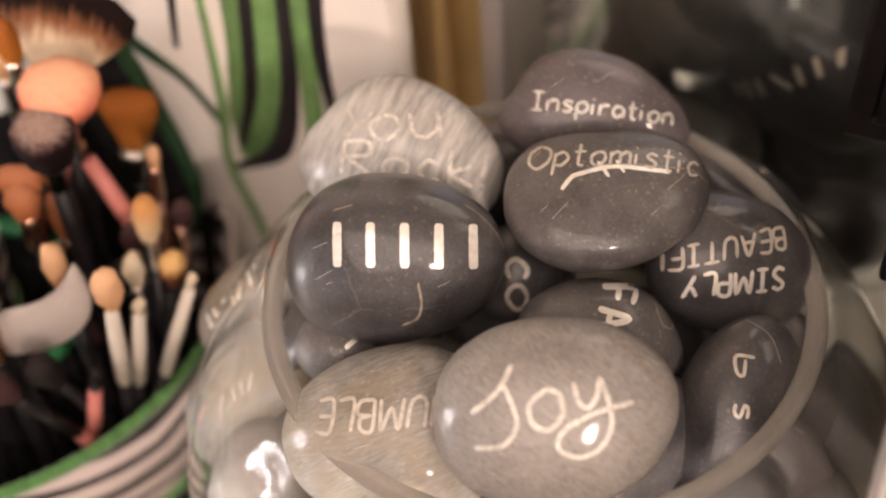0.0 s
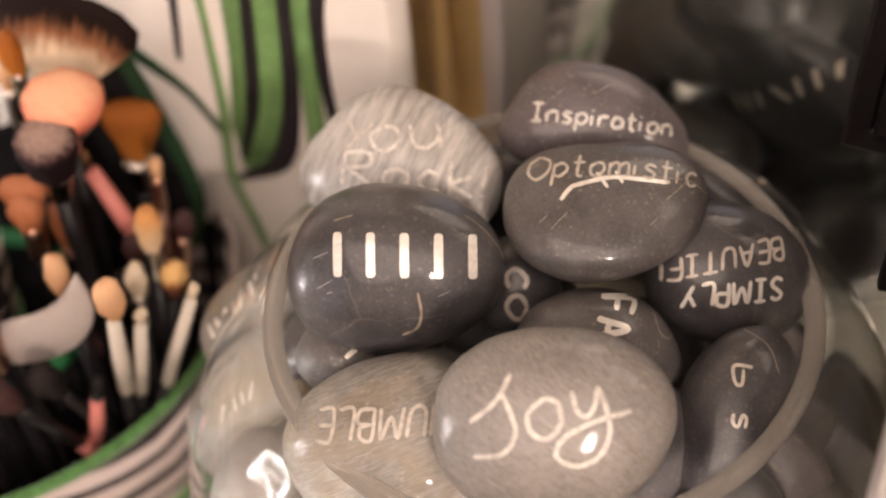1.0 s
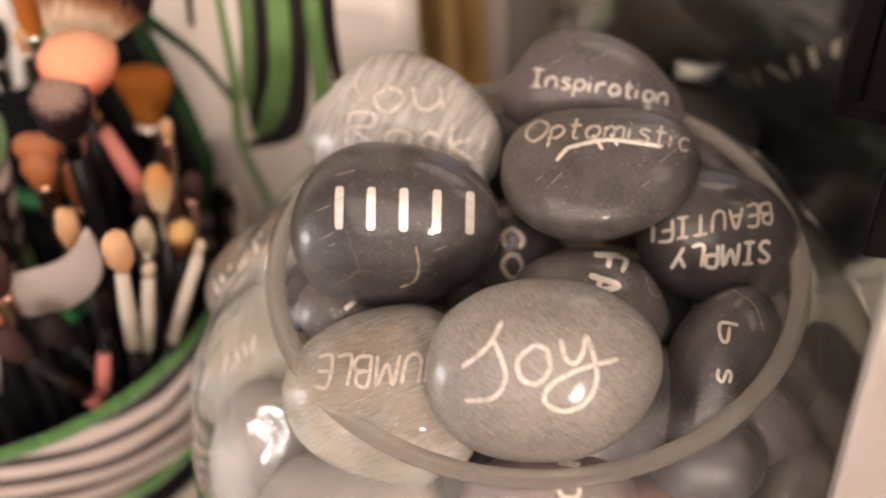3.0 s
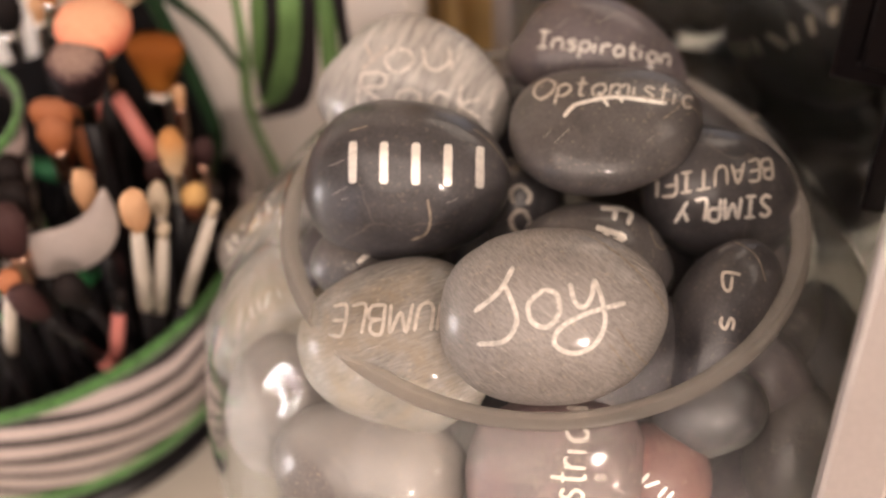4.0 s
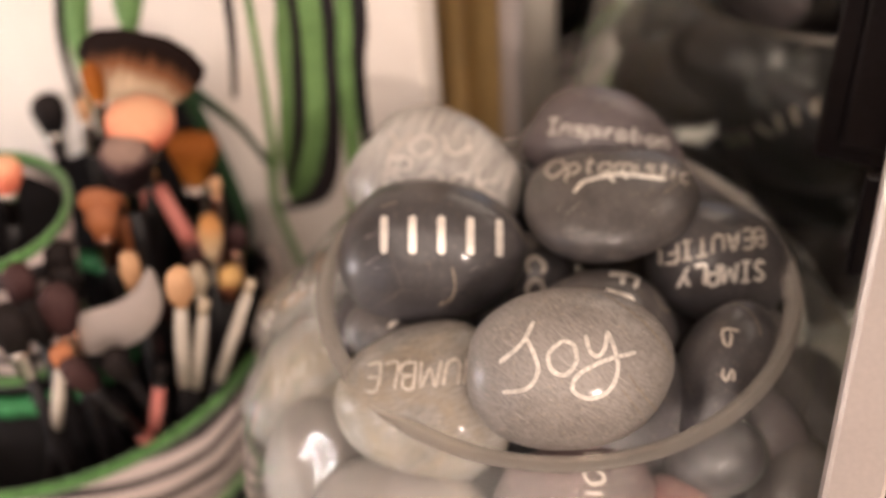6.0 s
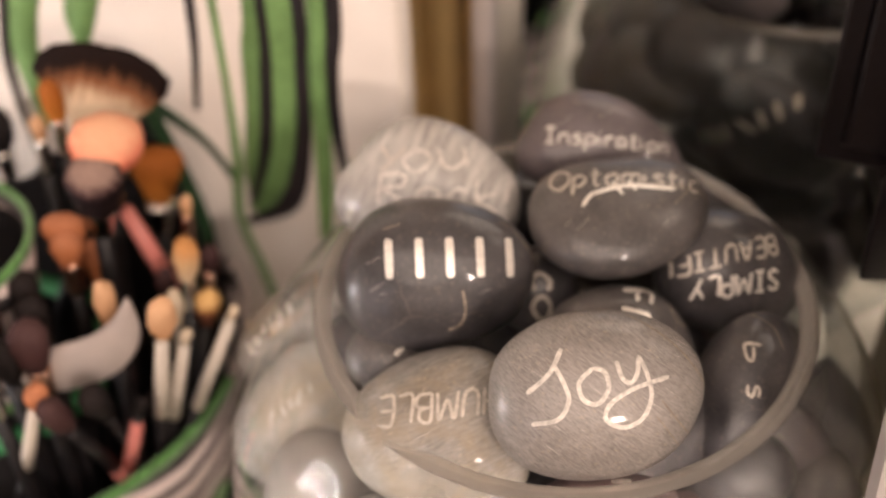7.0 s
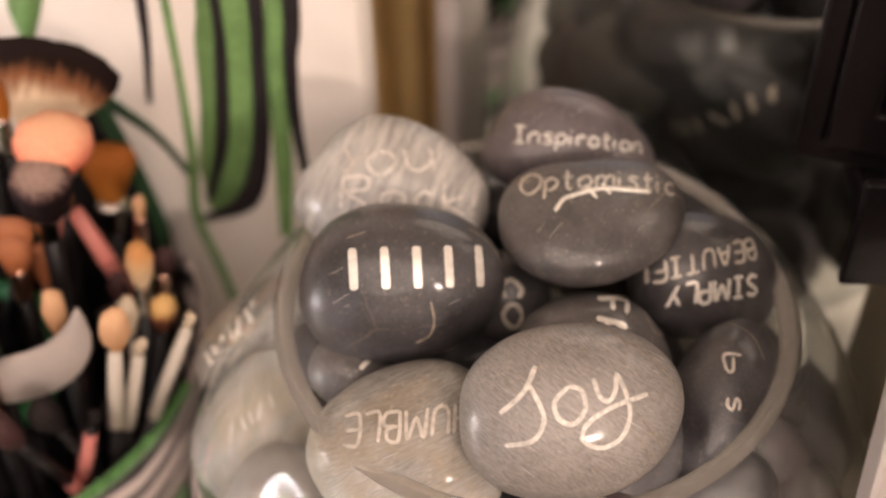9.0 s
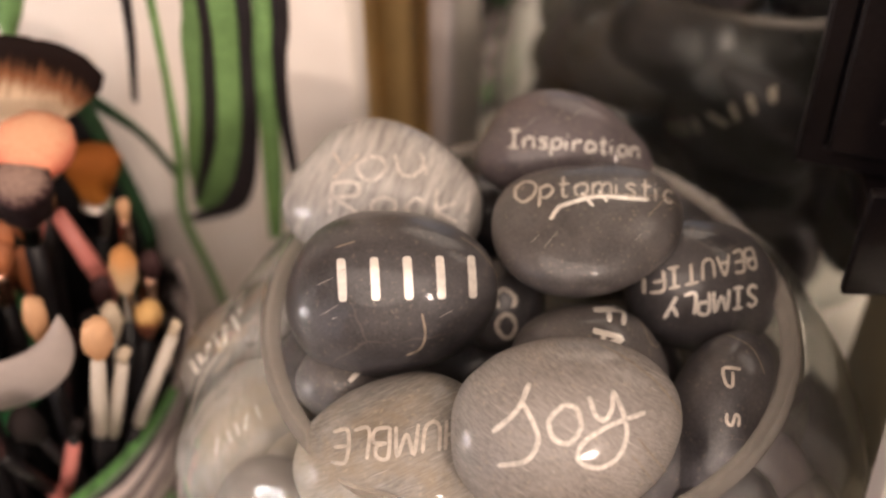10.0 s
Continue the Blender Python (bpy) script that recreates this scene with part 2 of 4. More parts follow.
HAIR = {
    "peach": bristle_material("peach_hair", (0.66, 0.17, 0.105), (0.78, 0.27, 0.165), (0.84, 0.48, 0.30), at=(0.42, 0.72, 1.0)),
    "duo": bristle_material("two_tone_hair", (0.010, 0.005, 0.006), (0.05, 0.026, 0.026), (0.36, 0.25, 0.21), fine=600.0, at=(0.76, 0.86, 1.0), uneven=0.14),
    "amber": bristle_material("amber_hair", (0.40, 0.145, 0.022), (0.36, 0.120, 0.018), (0.30, 0.095, 0.018)),
    "fan": bristle_material("fan_hair", (0.80, 0.62, 0.42), (0.30, 0.13, 0.06), (0.012, 0.006, 0.005), at=(0.52, 0.70, 0.86), spread=1.2),
    "nude": bristle_material("nude_hair", (0.46, 0.25, 0.125), (0.54, 0.31, 0.165), (0.58, 0.35, 0.20)),
    "pale": bristle_material("pale_hair", (0.50, 0.42, 0.31), (0.54, 0.45, 0.33), (0.56, 0.47, 0.35)),
    "cream": bristle_material("cream_hair", (0.60, 0.46, 0.30), (0.60, 0.40, 0.22), (0.52, 0.25, 0.09)),
    "halved": bristle_material("half_brown_hair", (0.10, 0.035, 0.02), (0.30, 0.14, 0.05), (0.64, 0.40, 0.16), at=(0.45, 0.6, 0.75)),
    "brown": bristle_material("brown_hair", (0.08, 0.035, 0.02), (0.16, 0.07, 0.035), (0.36, 0.19, 0.08)),
    "black": bristle_material("black_hair", (0.006, 0.005, 0.005), (0.010, 0.008, 0.008), (0.018, 0.014, 0.014)),
    "rust": bristle_material("rust_hair", (0.36, 0.12, 0.05), (0.42, 0.15, 0.06), (0.40, 0.16, 0.08)),
    "dusk": bristle_material("dusk_hair", (0.03, 0.014, 0.014), (0.045, 0.02, 0.02), (0.06, 0.032, 0.032)),
    "gold": bristle_material("golden_hair", (0.55, 0.24, 0.03), (0.62, 0.33, 0.05), (0.66, 0.42, 0.10)),
}


def zebra_material(name):
    m, t, b = material(name)
    tex = t.nodes.new("ShaderNodeTexCoord").outputs["Object"]
    mp = t.nodes.new("ShaderNodeMapping")
    mp.inputs["Scale"].default_value = (0.55, 0.55, 1.0)
    mp.inputs["Rotation"].default_value = (0.25, 0.2, 0)
    link(t, tex, mp.inputs["Vector"])
    w = node(t, "ShaderNodeTexWave", Scale=21.0, Distortion=5.0, Detail=1.5)
    w.inputs["Detail Scale"].default_value = 1.1
    w.bands_direction = "Z"
    # the print folds into a zigzag
    sep = t.nodes.new("ShaderNodeSeparateXYZ")
    link(t, tex, sep.inputs[0])
    fold = node(t, "ShaderNodeMath")
    fold.operation, fold.inputs[1].default_value = "SUBTRACT", 0.078
    link(t, sep.outputs[0], fold.inputs[0])
    size = node(t, "ShaderNodeMath")
    size.operation = "ABSOLUTE"
    link(t, fold.outputs[0], size.inputs[0])
    down = node(t, "ShaderNodeMath")
    down.operation, down.inputs[1].default_value = "MULTIPLY", -0.42
    link(t, size.outputs[0], down.inputs[0])
    both = t.nodes.new("ShaderNodeCombineXYZ")
    link(t, down.outputs[0], both.inputs[2])
    bent = node(t, "ShaderNodeVectorMath")
    bent.operation = "ADD"
    link(t, mp.outputs[0], bent.inputs[0]), link(t, both.outputs[0], bent.inputs[1])
    link(t, bent.outputs[0], w.inputs["Vector"])
    link(t, ramp(t, w.outputs[1], [(0.33, (0.022, 0.018, 0.020)), (0.42, (0.58, 0.50, 0.475))]), b.inputs["Base Color"])
    b.inputs["Roughness"].default_value = 0.6
    n = node(t, "ShaderNodeTexNoise", Scale=900.0)
    bn = node(t, "ShaderNodeBump", Strength=0.3, Distance=0.0004)
    link(t, tex, n.inputs["Vector"]), link(t, n.outputs[0], bn.inputs["Height"]), link(t, bn.outputs[0], b.inputs["Normal"])
    return m


ZEBRA = zebra_material("zebra_striped_card")
# near-black: the occluded dark inside the holder is put into the colour
INSIDE = surface("shade_black_lining", (0.012, 0.011, 0.012), 0.8, 0, 0.3, 80)
glow_m, wt, wb = material("led_glow")
wb.inputs["Emission Color"].default_value = (1.0, 0.93, 0.82, 1)
wb.inputs["Emission Strength"].default_value = 85.0


for dull, level in ((INSIDE, 0.08), (HANDLE_BLACK, 0.25), (OUTLINE, 0.2), (DARKLEAF, 0.2), (EBONY, 0.15), (LEAF, 0.25)):
    dull.node_tree.nodes["Principled BSDF"].inputs["Specular IOR Level"].default_value = level


# ---- mesh helpers ----
def part(name, bm, mat, parent=None, label=""):
    """Links a bmesh as one mesh object, under parent where one is given."""
    me = bpy.data.meshes.new(name)
    for f in bm.faces:
        f.smooth = True
    bm.normal_update()
    bm.to_mesh(me)
    bm.free()
    me.materials.append(mat)
    ob = new(name, me)
    if parent:
        ob.parent = parent
    if label:
        ob["label"] = label
    return ob


def hard(ob):
    for p in ob.data.polygons:
        p.use_smooth = False
    return ob


def thing(name, label, category, at=None, group=""):
    ob = new(name)
    ob.matrix_world = at if at is not None else Matrix()
    return tagged(ob, label, category, group)


def box(x0, x1, y0, y1, z0, z1, bevel=0.0, bm=None):
    bm = bm or bmesh.new()
    made = bmesh.ops.create_cube(bm, size=1.0)["verts"]
    for v in made:
        v.co = Vector(((x0 + x1) / 2 + v.co.x * (x1 - x0), (y0 + y1) / 2 + v.co.y * (y1 - y0), (z0 + z1) / 2 + v.co.z * (z1 - z0)))
    if bevel:
        bmesh.ops.bevel(bm, geom=list({e for v in made for e in v.link_edges}), offset=bevel, segments=2, affect="EDGES", profile=0.5)
    return bm


def lathe(profile, steps=96, bm=None, tall=None, sx=1.0, sy=1.0):
    """Turns (radius, height) pairs round z; a radius of 0 closes the end. tall: adds a height that changes with the angle."""
    bm = bm or bmesh.new()
    rings = []
    for r, z in profile:
        if r == 0:
            rings.append([bm.verts.new((0, 0, z))])
        else:
            ring = []
            for k in range(steps):
                a = 2 * math.pi * k / steps
                ring.append(bm.verts.new((r * sx * math.cos(a), r * sy * math.sin(a), z + (tall(a) if tall else 0))))
            rings.append(ring)
    for a, b in zip(rings, rings[1:]):
        for k in range(steps):
            p, q = k, (k + 1) % steps
            if len(a) == 1 and len(b) == 1:
                continue
            if len(a) == 1:
                bm.faces.new((a[0], b[p], b[q]))
            elif len(b) == 1:
                bm.faces.new((a[p], b[0], a[q]))
            else:
                bm.faces.new((a[p], b[p], b[q], a[q]))
    bmesh.ops.recalc_face_normals(bm, faces=bm.faces)
    return bm


def smooth_line(points, steps=6):
    """A Catmull-Rom line through the points, resampled."""
    pts = [Vector(p) for p in points]
    if len(pts) == 2:
        return [pts[0].lerp(pts[1], k / 5) for k in range(6)]
    ext = [pts[0] * 2 - pts[1], *pts, pts[-1] * 2 - pts[-2]]
    out = []
    for a, b, c, d in zip(ext, ext[1:], ext[2:], ext[3:]):
        for k in range(steps):
            s = k / steps
            out.append(0.5 * (2 * b + (c - a) * s + (2 * a - 5 * b + 4 * c - d) * s * s + (3 * b - a - 3 * c + d) * s ** 3))
    out.append(pts[-1])
    return out


def tube(points, radius, steps=10, bm=None, closed=False):
    """A round tube along 3D points."""
    bm = bm or bmesh.new()
    rings = []
    pts = [Vector(p) for p in points]
    for i, p in enumerate(pts):
        d = (pts[min(i + 1, len(pts) - 1)] - pts[max(i - 1, 0)]).normalized()
        q = d.to_track_quat("Z", "Y")
        r = radius[i] if isinstance(radius, (list, tuple)) else radius
        rings.append([bm.verts.new(p + q @ Vector((r * math.cos(2 * math.pi * k / steps), r * math.sin(2 * math.pi * k / steps), 0))) for k in range(steps)])
    for a, b in zip(rings, rings[1:]):
        for k in range(steps):
            bm.faces.new((a[k], a[(k + 1) % steps], b[(k + 1) % steps], b[k]))
    bm.faces.new(list(reversed(rings[0])))
    bm.faces.new(rings[-1])
    bmesh.ops.recalc_face_normals(bm, faces=bm.faces)
    return bm


# ---- room ----
def slab(name, dims, mat, label, category):
    ob = part(name, box(*dims), mat)
    hard(ob)
    return tagged(ob, label, category, kind="structure")


slab("floor", (-1.9, 1.9, -2.2, 1.0, -0.80, -0.75), FLOORM, "brown wooden floor of the room", "floor")
slab("ceiling", (-1.9, 1.9, -2.2, 1.0, 1.75, 1.80), CEIL, "off-white painted ceiling", "ceiling")
slab("wall_north", (-1.9, 1.9, 0.55, 0.65, -0.75, 1.75), WALL, "beige painted wall behind the table", "wall")
slab("wall_south", (-1.9, 1.9, -2.2, -2.1, -0.75, 1.75), WALL, "beige painted wall", "wall")
slab("wall_east", (1.8, 1.9, -2.1, 0.55, -0.75, 1.75), WALL, "beige painted wall", "wall")
slab("wall_west", (-1.9, -1.8, -2.1, 0.55, -0.75, 1.75), WALL, "beige painted wall", "wall")

desk = thing("dressing_table", "pale laminate dressing table crowded with ornaments", "table", pose(0, 0.1, -0.75))
part("tabletop", box(-0.75, 0.75, -0.36, 0.44, 0.715, 0.75, 0.004), TABLE, desk)
for sx in (-1, 1):
    for sy in (-0.32, 0.40):
        part("leg", box(sx * 0.70 - 0.025, sx * 0.70 + 0.025, sy - 0.025, sy + 0.025, 0, 0.7149, 0.004), TABLE, desk)

# ---- gold trim and mirror ----
gold = thing("gold_pilaster", "muted gold fluted trim standing behind the canvas", "panel", pose(-0.05, 0.262, 0))
for x0, x1, proud in ((-0.11, 0.012, 0.004), (0.0125, 0.022, 0.011), (0.0225, 0.044, 0.007), (0.0445, 0.056, 0.012)):
    bm = bmesh.new()
    bow = [(x0 + (x1 - x0) * k / 12, -proud * (0.35 + 0.65 * math.sin(math.pi * k / 12) ** 0.6)) for k in range(13)]
    rows = [[bm.verts.new((x, y, z)) for x, y in [(x0, 0.0), *bow, (x1, 0.0)]] for z in (0.0, 0.7)]
    n = len(rows[0])
    for k in range(n):
        bm.faces.new((rows[0][k], rows[0][(k + 1) % n], rows[1][(k + 1) % n], rows[1][k]))
    bm.faces.new(rows[1]), bm.faces.new(list(reversed(rows[0])))
    bmesh.ops.recalc_face_normals(bm, faces=bm.faces)
    part("moulding", bm, GOLD, gold)

MN = Vector((-0.56, -0.828, 0)).normalized()
MU = Vector((0.828, -0.56, 0)).normalized()
mirror_at = Matrix.Translation(-MN * 0.122) @ Matrix((MU, -MN, (0, 0, 1))).transposed().to_4x4()
mirror = thing("table_mirror", "upright mirror behind the glass bowl, reflecting its dark stones", "mirror", mirror_at)
hard(part("glass", box(-0.085, 0.30, 0.0, 0.004, 0.0, 0.62), mirror_m, mirror))
part("backing", box(-0.082, 0.297, 0.0043, 0.012, 0.001, 0.617, 0.001), BLACK, mirror)
# plain silver strip; its pale tone stands in for reflections in the bevel
part("bevel_strip", box(-0.0955, -0.0855, -0.003, 0.012, 0.0, 0.62, 0.0015), SILVER, mirror, "pale strip standing in for the reflecting bevel of the mirror")

# ---- canvas ----
CD = Vector((0.955, -0.297, 0))
canvas_at = Matrix.Translation((-0.043, 0.112, 0)) @ Matrix(((-CD), Vector((0.297, 0.955, 0)), Vector((0, 0, 1)))).transposed().to_4x4()
canvas = thing("painted_canvas", "white canvas painted with green and black leaves, standing on the table", "painting", canvas_at)
part("canvas_block", box(0.0, 0.40, 0.0, 0.022, 0.0, 0.50, 0.0015), CANVAS, canvas)


def stroke(name, points, width, mat, lift, parent):
    """A painted stroke on the canvas through (across, up) millimetres; width: one number or one for each point."""
    line = smooth_line([(x, z, 0) for x, z in points], 8)
    n = len(line)
    bm = bmesh.new()
    prev = None
    ws = width if isinstance(width, (list, tuple)) else [width] * len(points)
    for i, p in enumerate(line):
        s = i / (n - 1) * (len(ws) - 1)
        k = min(int(s), len(ws) - 2)
        w = (ws[k] * (1 - s + k) + ws[k + 1] * (s - k)) * (1 + 0.04 * math.sin(i * 0.35 + points[0][0]))
        d = (line[min(i + 1, n - 1)] - line[max(i - 1, 0)]).normalized()
        q = Vector((-d.y, d.x, 0)) * w / 2
        row = [bm.verts.new(((p + q).x / 1000, -lift / 1000, (p + q).y / 1000)), bm.verts.new(((p - q).x / 1000, -lift / 1000, (p - q).y / 1000))]
        low = [bm.verts.new((v.co.x, 0.0, v.co.z)) for v in row]
        if prev:
            a, b = prev
            bm.faces.new((a[0], a[1], row[1], row[0]))
            bm.faces.new((a[0], row[0], low[0], b[0]))
            bm.faces.new((a[1], b[1], low[1], row[1]))
        prev = (row, low)
    bmesh.ops.recalc_face_normals(bm, faces=bm.faces)
    return part(name, bm, mat, parent)


stroke("leaf", [(48, 300), (47, 219), (50, 195), (52, 160), (57, 135), (64, 116)], [20, 21, 22, 25, 22, 8], LEAF, 0.3, canvas)
stroke("leaf", [(29, 300), (29.5, 219), (32, 190), (33, 150), (36, 105)], [8, 7, 7, 8, 5], LEAF, 0.32, canvas)
stroke("outline", [(51, 300), (50.5, 217), (52, 190), (57, 152), (66, 122)], [3.5, 4, 5, 5.5, 3], OUTLINE, 0.6, canvas)
stroke("outline", [(36.5, 300), (36, 219), (37.5, 195), (41, 155), (50, 124), (70, 110)], [5, 5, 5, 6.5, 9, 3], OUTLINE, 0.64, canvas)
stroke("outline", [(22, 300), (23, 220), (25.5, 196), (26.5, 171), (25, 142)], [5.5, 6, 5, 5, 3], OUTLINE, 0.6, canvas)
stroke("stem", [(69, 300), (69, 215), (69, 178), (70, 143), (73, 112), (66, 78), (60, 40)], [3, 3, 3, 4, 4, 4, 4], LEAF, 0.7, canvas)
stroke("blade", [(77, 300), (78, 214), (83, 168)], [3, 4, 2], OUTLINE, 0.5, canvas)
stroke("branch", [(112, 176), (98, 165), (83, 152), (72, 133)], [8, 6, 4, 3], DARKLEAF, 0.55, canvas)
stroke("leaf", [(110, 300), (118, 230), (124, 205), (126, 190)], [8, 14, 12, 4], LEAF, 0.35, canvas)
stroke("leaf", [(135, 300), (138, 240), (150, 200), (152, 150)], [10, 16, 14, 5], LEAF, 0.36, canvas)
stroke("outline", [(146, 300), (150, 230), (160, 180), (158, 120)], [4, 4, 4, 2], OUTLINE, 0.62, canvas)

# ---- glass bowl ----
ZC, RO, RI, RIM = 0.103, 0.1132, 0.1093, 0.185
prof = [(0, 0.0), (0.046, 0.0), (0.050, 0.0015)]
for k in range(49):
    a = math.atan2(0.004 - ZC, 0.055) + (math.asin((RIM - ZC) / RO) - math.atan2(0.004 - ZC, 0.055)) * k / 48
    prof.append((RO * math.cos(a), ZC + RO * math.sin(a)))
for k in range(49):
    a = math.asin((RIM - ZC) / RI) + (math.atan2(0.010 - ZC, 0.05) - math.asin((RIM - ZC) / RI)) * k / 48
    r = RO - 0.0016 - (RO - RI - 0.0016) * math.exp(-k * 0.35)
    prof.append((r * math.cos(a), ZC + r * math.sin(a)))
prof += [(0.03, 0.0095), (0, 0.0095)]
bowl = part("glass_bowl", lathe(prof, 128), glass_m)
bowl.visible_shadow = False
tagged(bowl, "clear round glass bowl heaped with lettered stones", "bowl")
lip = part("rim", lathe([(0.0722, RIM + 0.0001), (0.0727, RIM + 0.0008), (0.0736, RIM + 0.0011), (0.0770, RIM + 0.0011), (0.0778, RIM + 0.0007), (0.0781, RIM + 0.0001), (0.0722, RIM + 0.0001)], 128), lip_m, bowl, "flat ground glass rim")
lip.visible_shadow = False

# ---- pebbles ----
from mathutils.bvhtree import BVHTree

FACE_U, FACE_V, FACE_W = Vector((1, 0, 0)), Vector((0, 0.74, 0.673)), Vector((0, 0.673, -0.74))
PEBBLES = {}
# how each stone departs from an oval: overall, then one-, two- and three-lobed swellings (cosine, sine)
SHAPES = {
    "topmost": (-0.021, -0.023, -0.046, -0.030, 0.030, 0.024, -0.001),
    "rock": (-0.037, 0.052, -0.151, -0.066, 0.032, 0.044, -0.019),
    "inspi": (-0.060, 0.007, 0.027, 0.011, 0.040, 0.070, -0.073),
    "opto": (-0.103, 0.003, -0.000, 0.068, 0.055, 0.009, 0.037),
    "joy": (-0.019, -0.020, 0.014, -0.013, 0.037, 0.006, 0.015),
    "humble": (-0.019, 0.025, -0.073, -0.056, -0.007, -0.058, 0.006),
    "side": (-0.072, -0.062, -0.103, 0.006, 0.137, 0.012, -0.069),
    "fa": (-0.058, -0.029, -0.093, 0.066, -0.020, -0.023, -0.063),
    "simply": (0.07, 0.03, 0.0, 0.02, 0.0, 0.0, 0.0),
}


def pebble(key, place, mat, label, seed, lumps=0.05):
    x, y, z, rx, ry, rz, a, b, c = place
    bm = bmesh.new()
    bmesh.ops.create_icosphere(bm, subdivisions=5, radius=1.0)
    off = Vector((seed * 3.1, seed * 1.7, seed * 0.9))
    shape = SHAPES.get(key, (0,) * 7)
    for v in bm.verts:
        d = v.co.copy()
        h = 1 + lumps * noise.noise(d * 0.9 + off) + 0.012 * noise.noise(d * 3.0 + off)
        s = (abs(d.x) ** 2.25 + abs(d.y) ** 2.25 + abs(d.z) ** 2.1) ** (-1 / 2.2)
        turn, wide = math.atan2(d.y, d.x), 1 - d.z ** 2
        grow = shape[0] + wide * sum(shape[2 * k - 1] * math.cos(k * turn) + shape[2 * k] * math.sin(k * turn) for k in (1, 2, 3))
        v.co = Vector((d.x * a, d.y * b, d.z * c)) * h * s * (1 + grow)
    tree = BVHTree.FromBMesh(bm)
    ob = part("lettered_stone" if key in LETTERED else "stone", bm, STONE[mat])
    ob.matrix_world = pose(x, y, z, rx, ry, rz)
    tagged(ob, label, "stone", "stones in the glass bowl")
    PEBBLES[key] = (ob, tree)
    return ob


LETTERED = ("topmost", "joy", "humble", "opto", "inspi", "rock", "simply", "side", "fa", "co", "one", "ustri", "mirrored", "left1", "left2", "low2")
STONES = {
    'topmost': (-0.0391, 0.0030, 0.1988, 45.2, 2.1, -9.7, 0.0305, 0.0233, 0.0210),
    'joy': (0.0004, -0.0528, 0.2000, 43.2, 1.5, -5.4, 0.0300, 0.0234, 0.0180),
    'humble': (-0.0426, -0.0393, 0.1764, 37.4, -9.0, -6.9, 0.0289, 0.0232, 0.0190),
    'opto': (0.0183, 0.0132, 0.2055, 8.0, 1.6, -4.3, 0.0290, 0.0262, 0.0122),
    'inspi': (0.0195, 0.0549, 0.1985, 43.3, 15.0, -7.2, 0.0292, 0.0180, 0.0180),
    'rock': (-0.0375, 0.0471, 0.1975, 37.1, 7.3, -23.5, 0.0321, 0.0223, 0.0180),
    'simply': (0.0528, 0.0069, 0.1834, 35.4, 23.9, -3.1, 0.0225, 0.0188, 0.0180),
    'side': (0.0481, -0.0343, 0.1787, 36.9, -16.0, 51.2, 0.0260, 0.0149, 0.0150),
    'fa': (0.0163, -0.0146, 0.1834, 35.5, 15.5, -2.1, 0.0221, 0.0160, 0.0170),
    'co': (-0.0058, 0.0143, 0.1750, 1.2, -36.9, 87.9, 0.0143, 0.0134, 0.0160),
    'one': (-0.0560, -0.0107, 0.1756, 43.6, 4.4, -31.1, 0.0127, 0.0111, 0.0140),
    'lowleft': (-0.0514, -0.0644, 0.1499, 35.9, -1.9, -12.7, 0.0281, 0.0184, 0.0170),
    'ustri': (0.0010, -0.0747, 0.1574, 35.6, -0.2, -2.4, 0.0250, 0.0229, 0.0170),
    'darkr': (0.0436, -0.0584, 0.1627, 33.0, -6.4, 17.7, 0.0160, 0.0115, 0.0170),
    'pale': (0.0687, -0.0586, 0.1436, 16.9, -32.1, 75.7, 0.0200, 0.0130, 0.0150),
    'pink': (0.0640, -0.0440, 0.1570, 20.0, 35.0, -60.0, 0.0150, 0.0105, 0.0085),
    'left1': (-0.0880, 0.0330, 0.1440, 3.4, -30.0, 32.9, 0.0235, 0.0150, 0.0150),
    'left2': (-0.0880, 0.0000, 0.1400, 6.0, -34.0, 41.4, 0.0250, 0.0190, 0.0150),
    'left3': (-0.0800, -0.0330, 0.1380, -12.3, -40.0, 70.0, 0.0220, 0.0180, 0.0150),
    'low2': (0.0290, -0.0745, 0.1530, 35.7, 9.0, -7.5, 0.0135, 0.0160, 0.0150),
}
LOOKS = {
    "topmost": ("black", "polished black stone with silver pen marks, atop the heap"),
    "joy": ("grey", "smooth grey stone lettered Joy in silver pen"),
    "humble": ("ochre", "grey stone with ochre stains lettered HUMBLE, upside down"),
    "opto": ("slate", "dark slate stone lettered Optomistic with an underline"),
    "inspi": ("plum", "dark plum-grey stone lettered Inspiration in pale pen"),
    "rock": ("banded", "light grey banded stone lettered You Rock!"),
    # black instead of slate on these two: their unlit side is in the colour
    "simply": ("black", "dark stone lettered SIMPLY BEAUTIFUL, upside down, blackened for its unlit side"),
    "side": ("black", "dark stone on its side against the glass rim, blackened for its unlit side"),
    "fa": ("slate", "dark stone with sideways letters half under the others"),
    "co": ("black", "black stone deep in the heap with sideways letters"),
    "one": ("slate", "small dark grey stone wedged under the black one"),
    "lowleft": ("pale", "pale grey stone pressed against the glass"),
    "ustri": ("rose", "rosy grey stone lettered sideways, behind the glass"),
    "darkr": ("black", "dark speckled stone behind the glass"),
    "pale": ("slate", "dark grey stone standing against the glass"),
    "pink": ("plum", "small dark plum stone behind the glass"),
    "left1": ("ochre", "brown-grey stone with white pen marks behind the glass"),
    "left2": ("ochre", "mottled grey-brown stone behind the glass"),
    "left3": ("pale", "bluish grey stone behind the glass"),
    "low2": ("red", "reddish stone with white pen marks behind the glass"),
}
for n, (key, place) in enumerate(STONES.items()):
    pebble(key, place, LOOKS[key][0], LOOKS[key][1], n + 2)

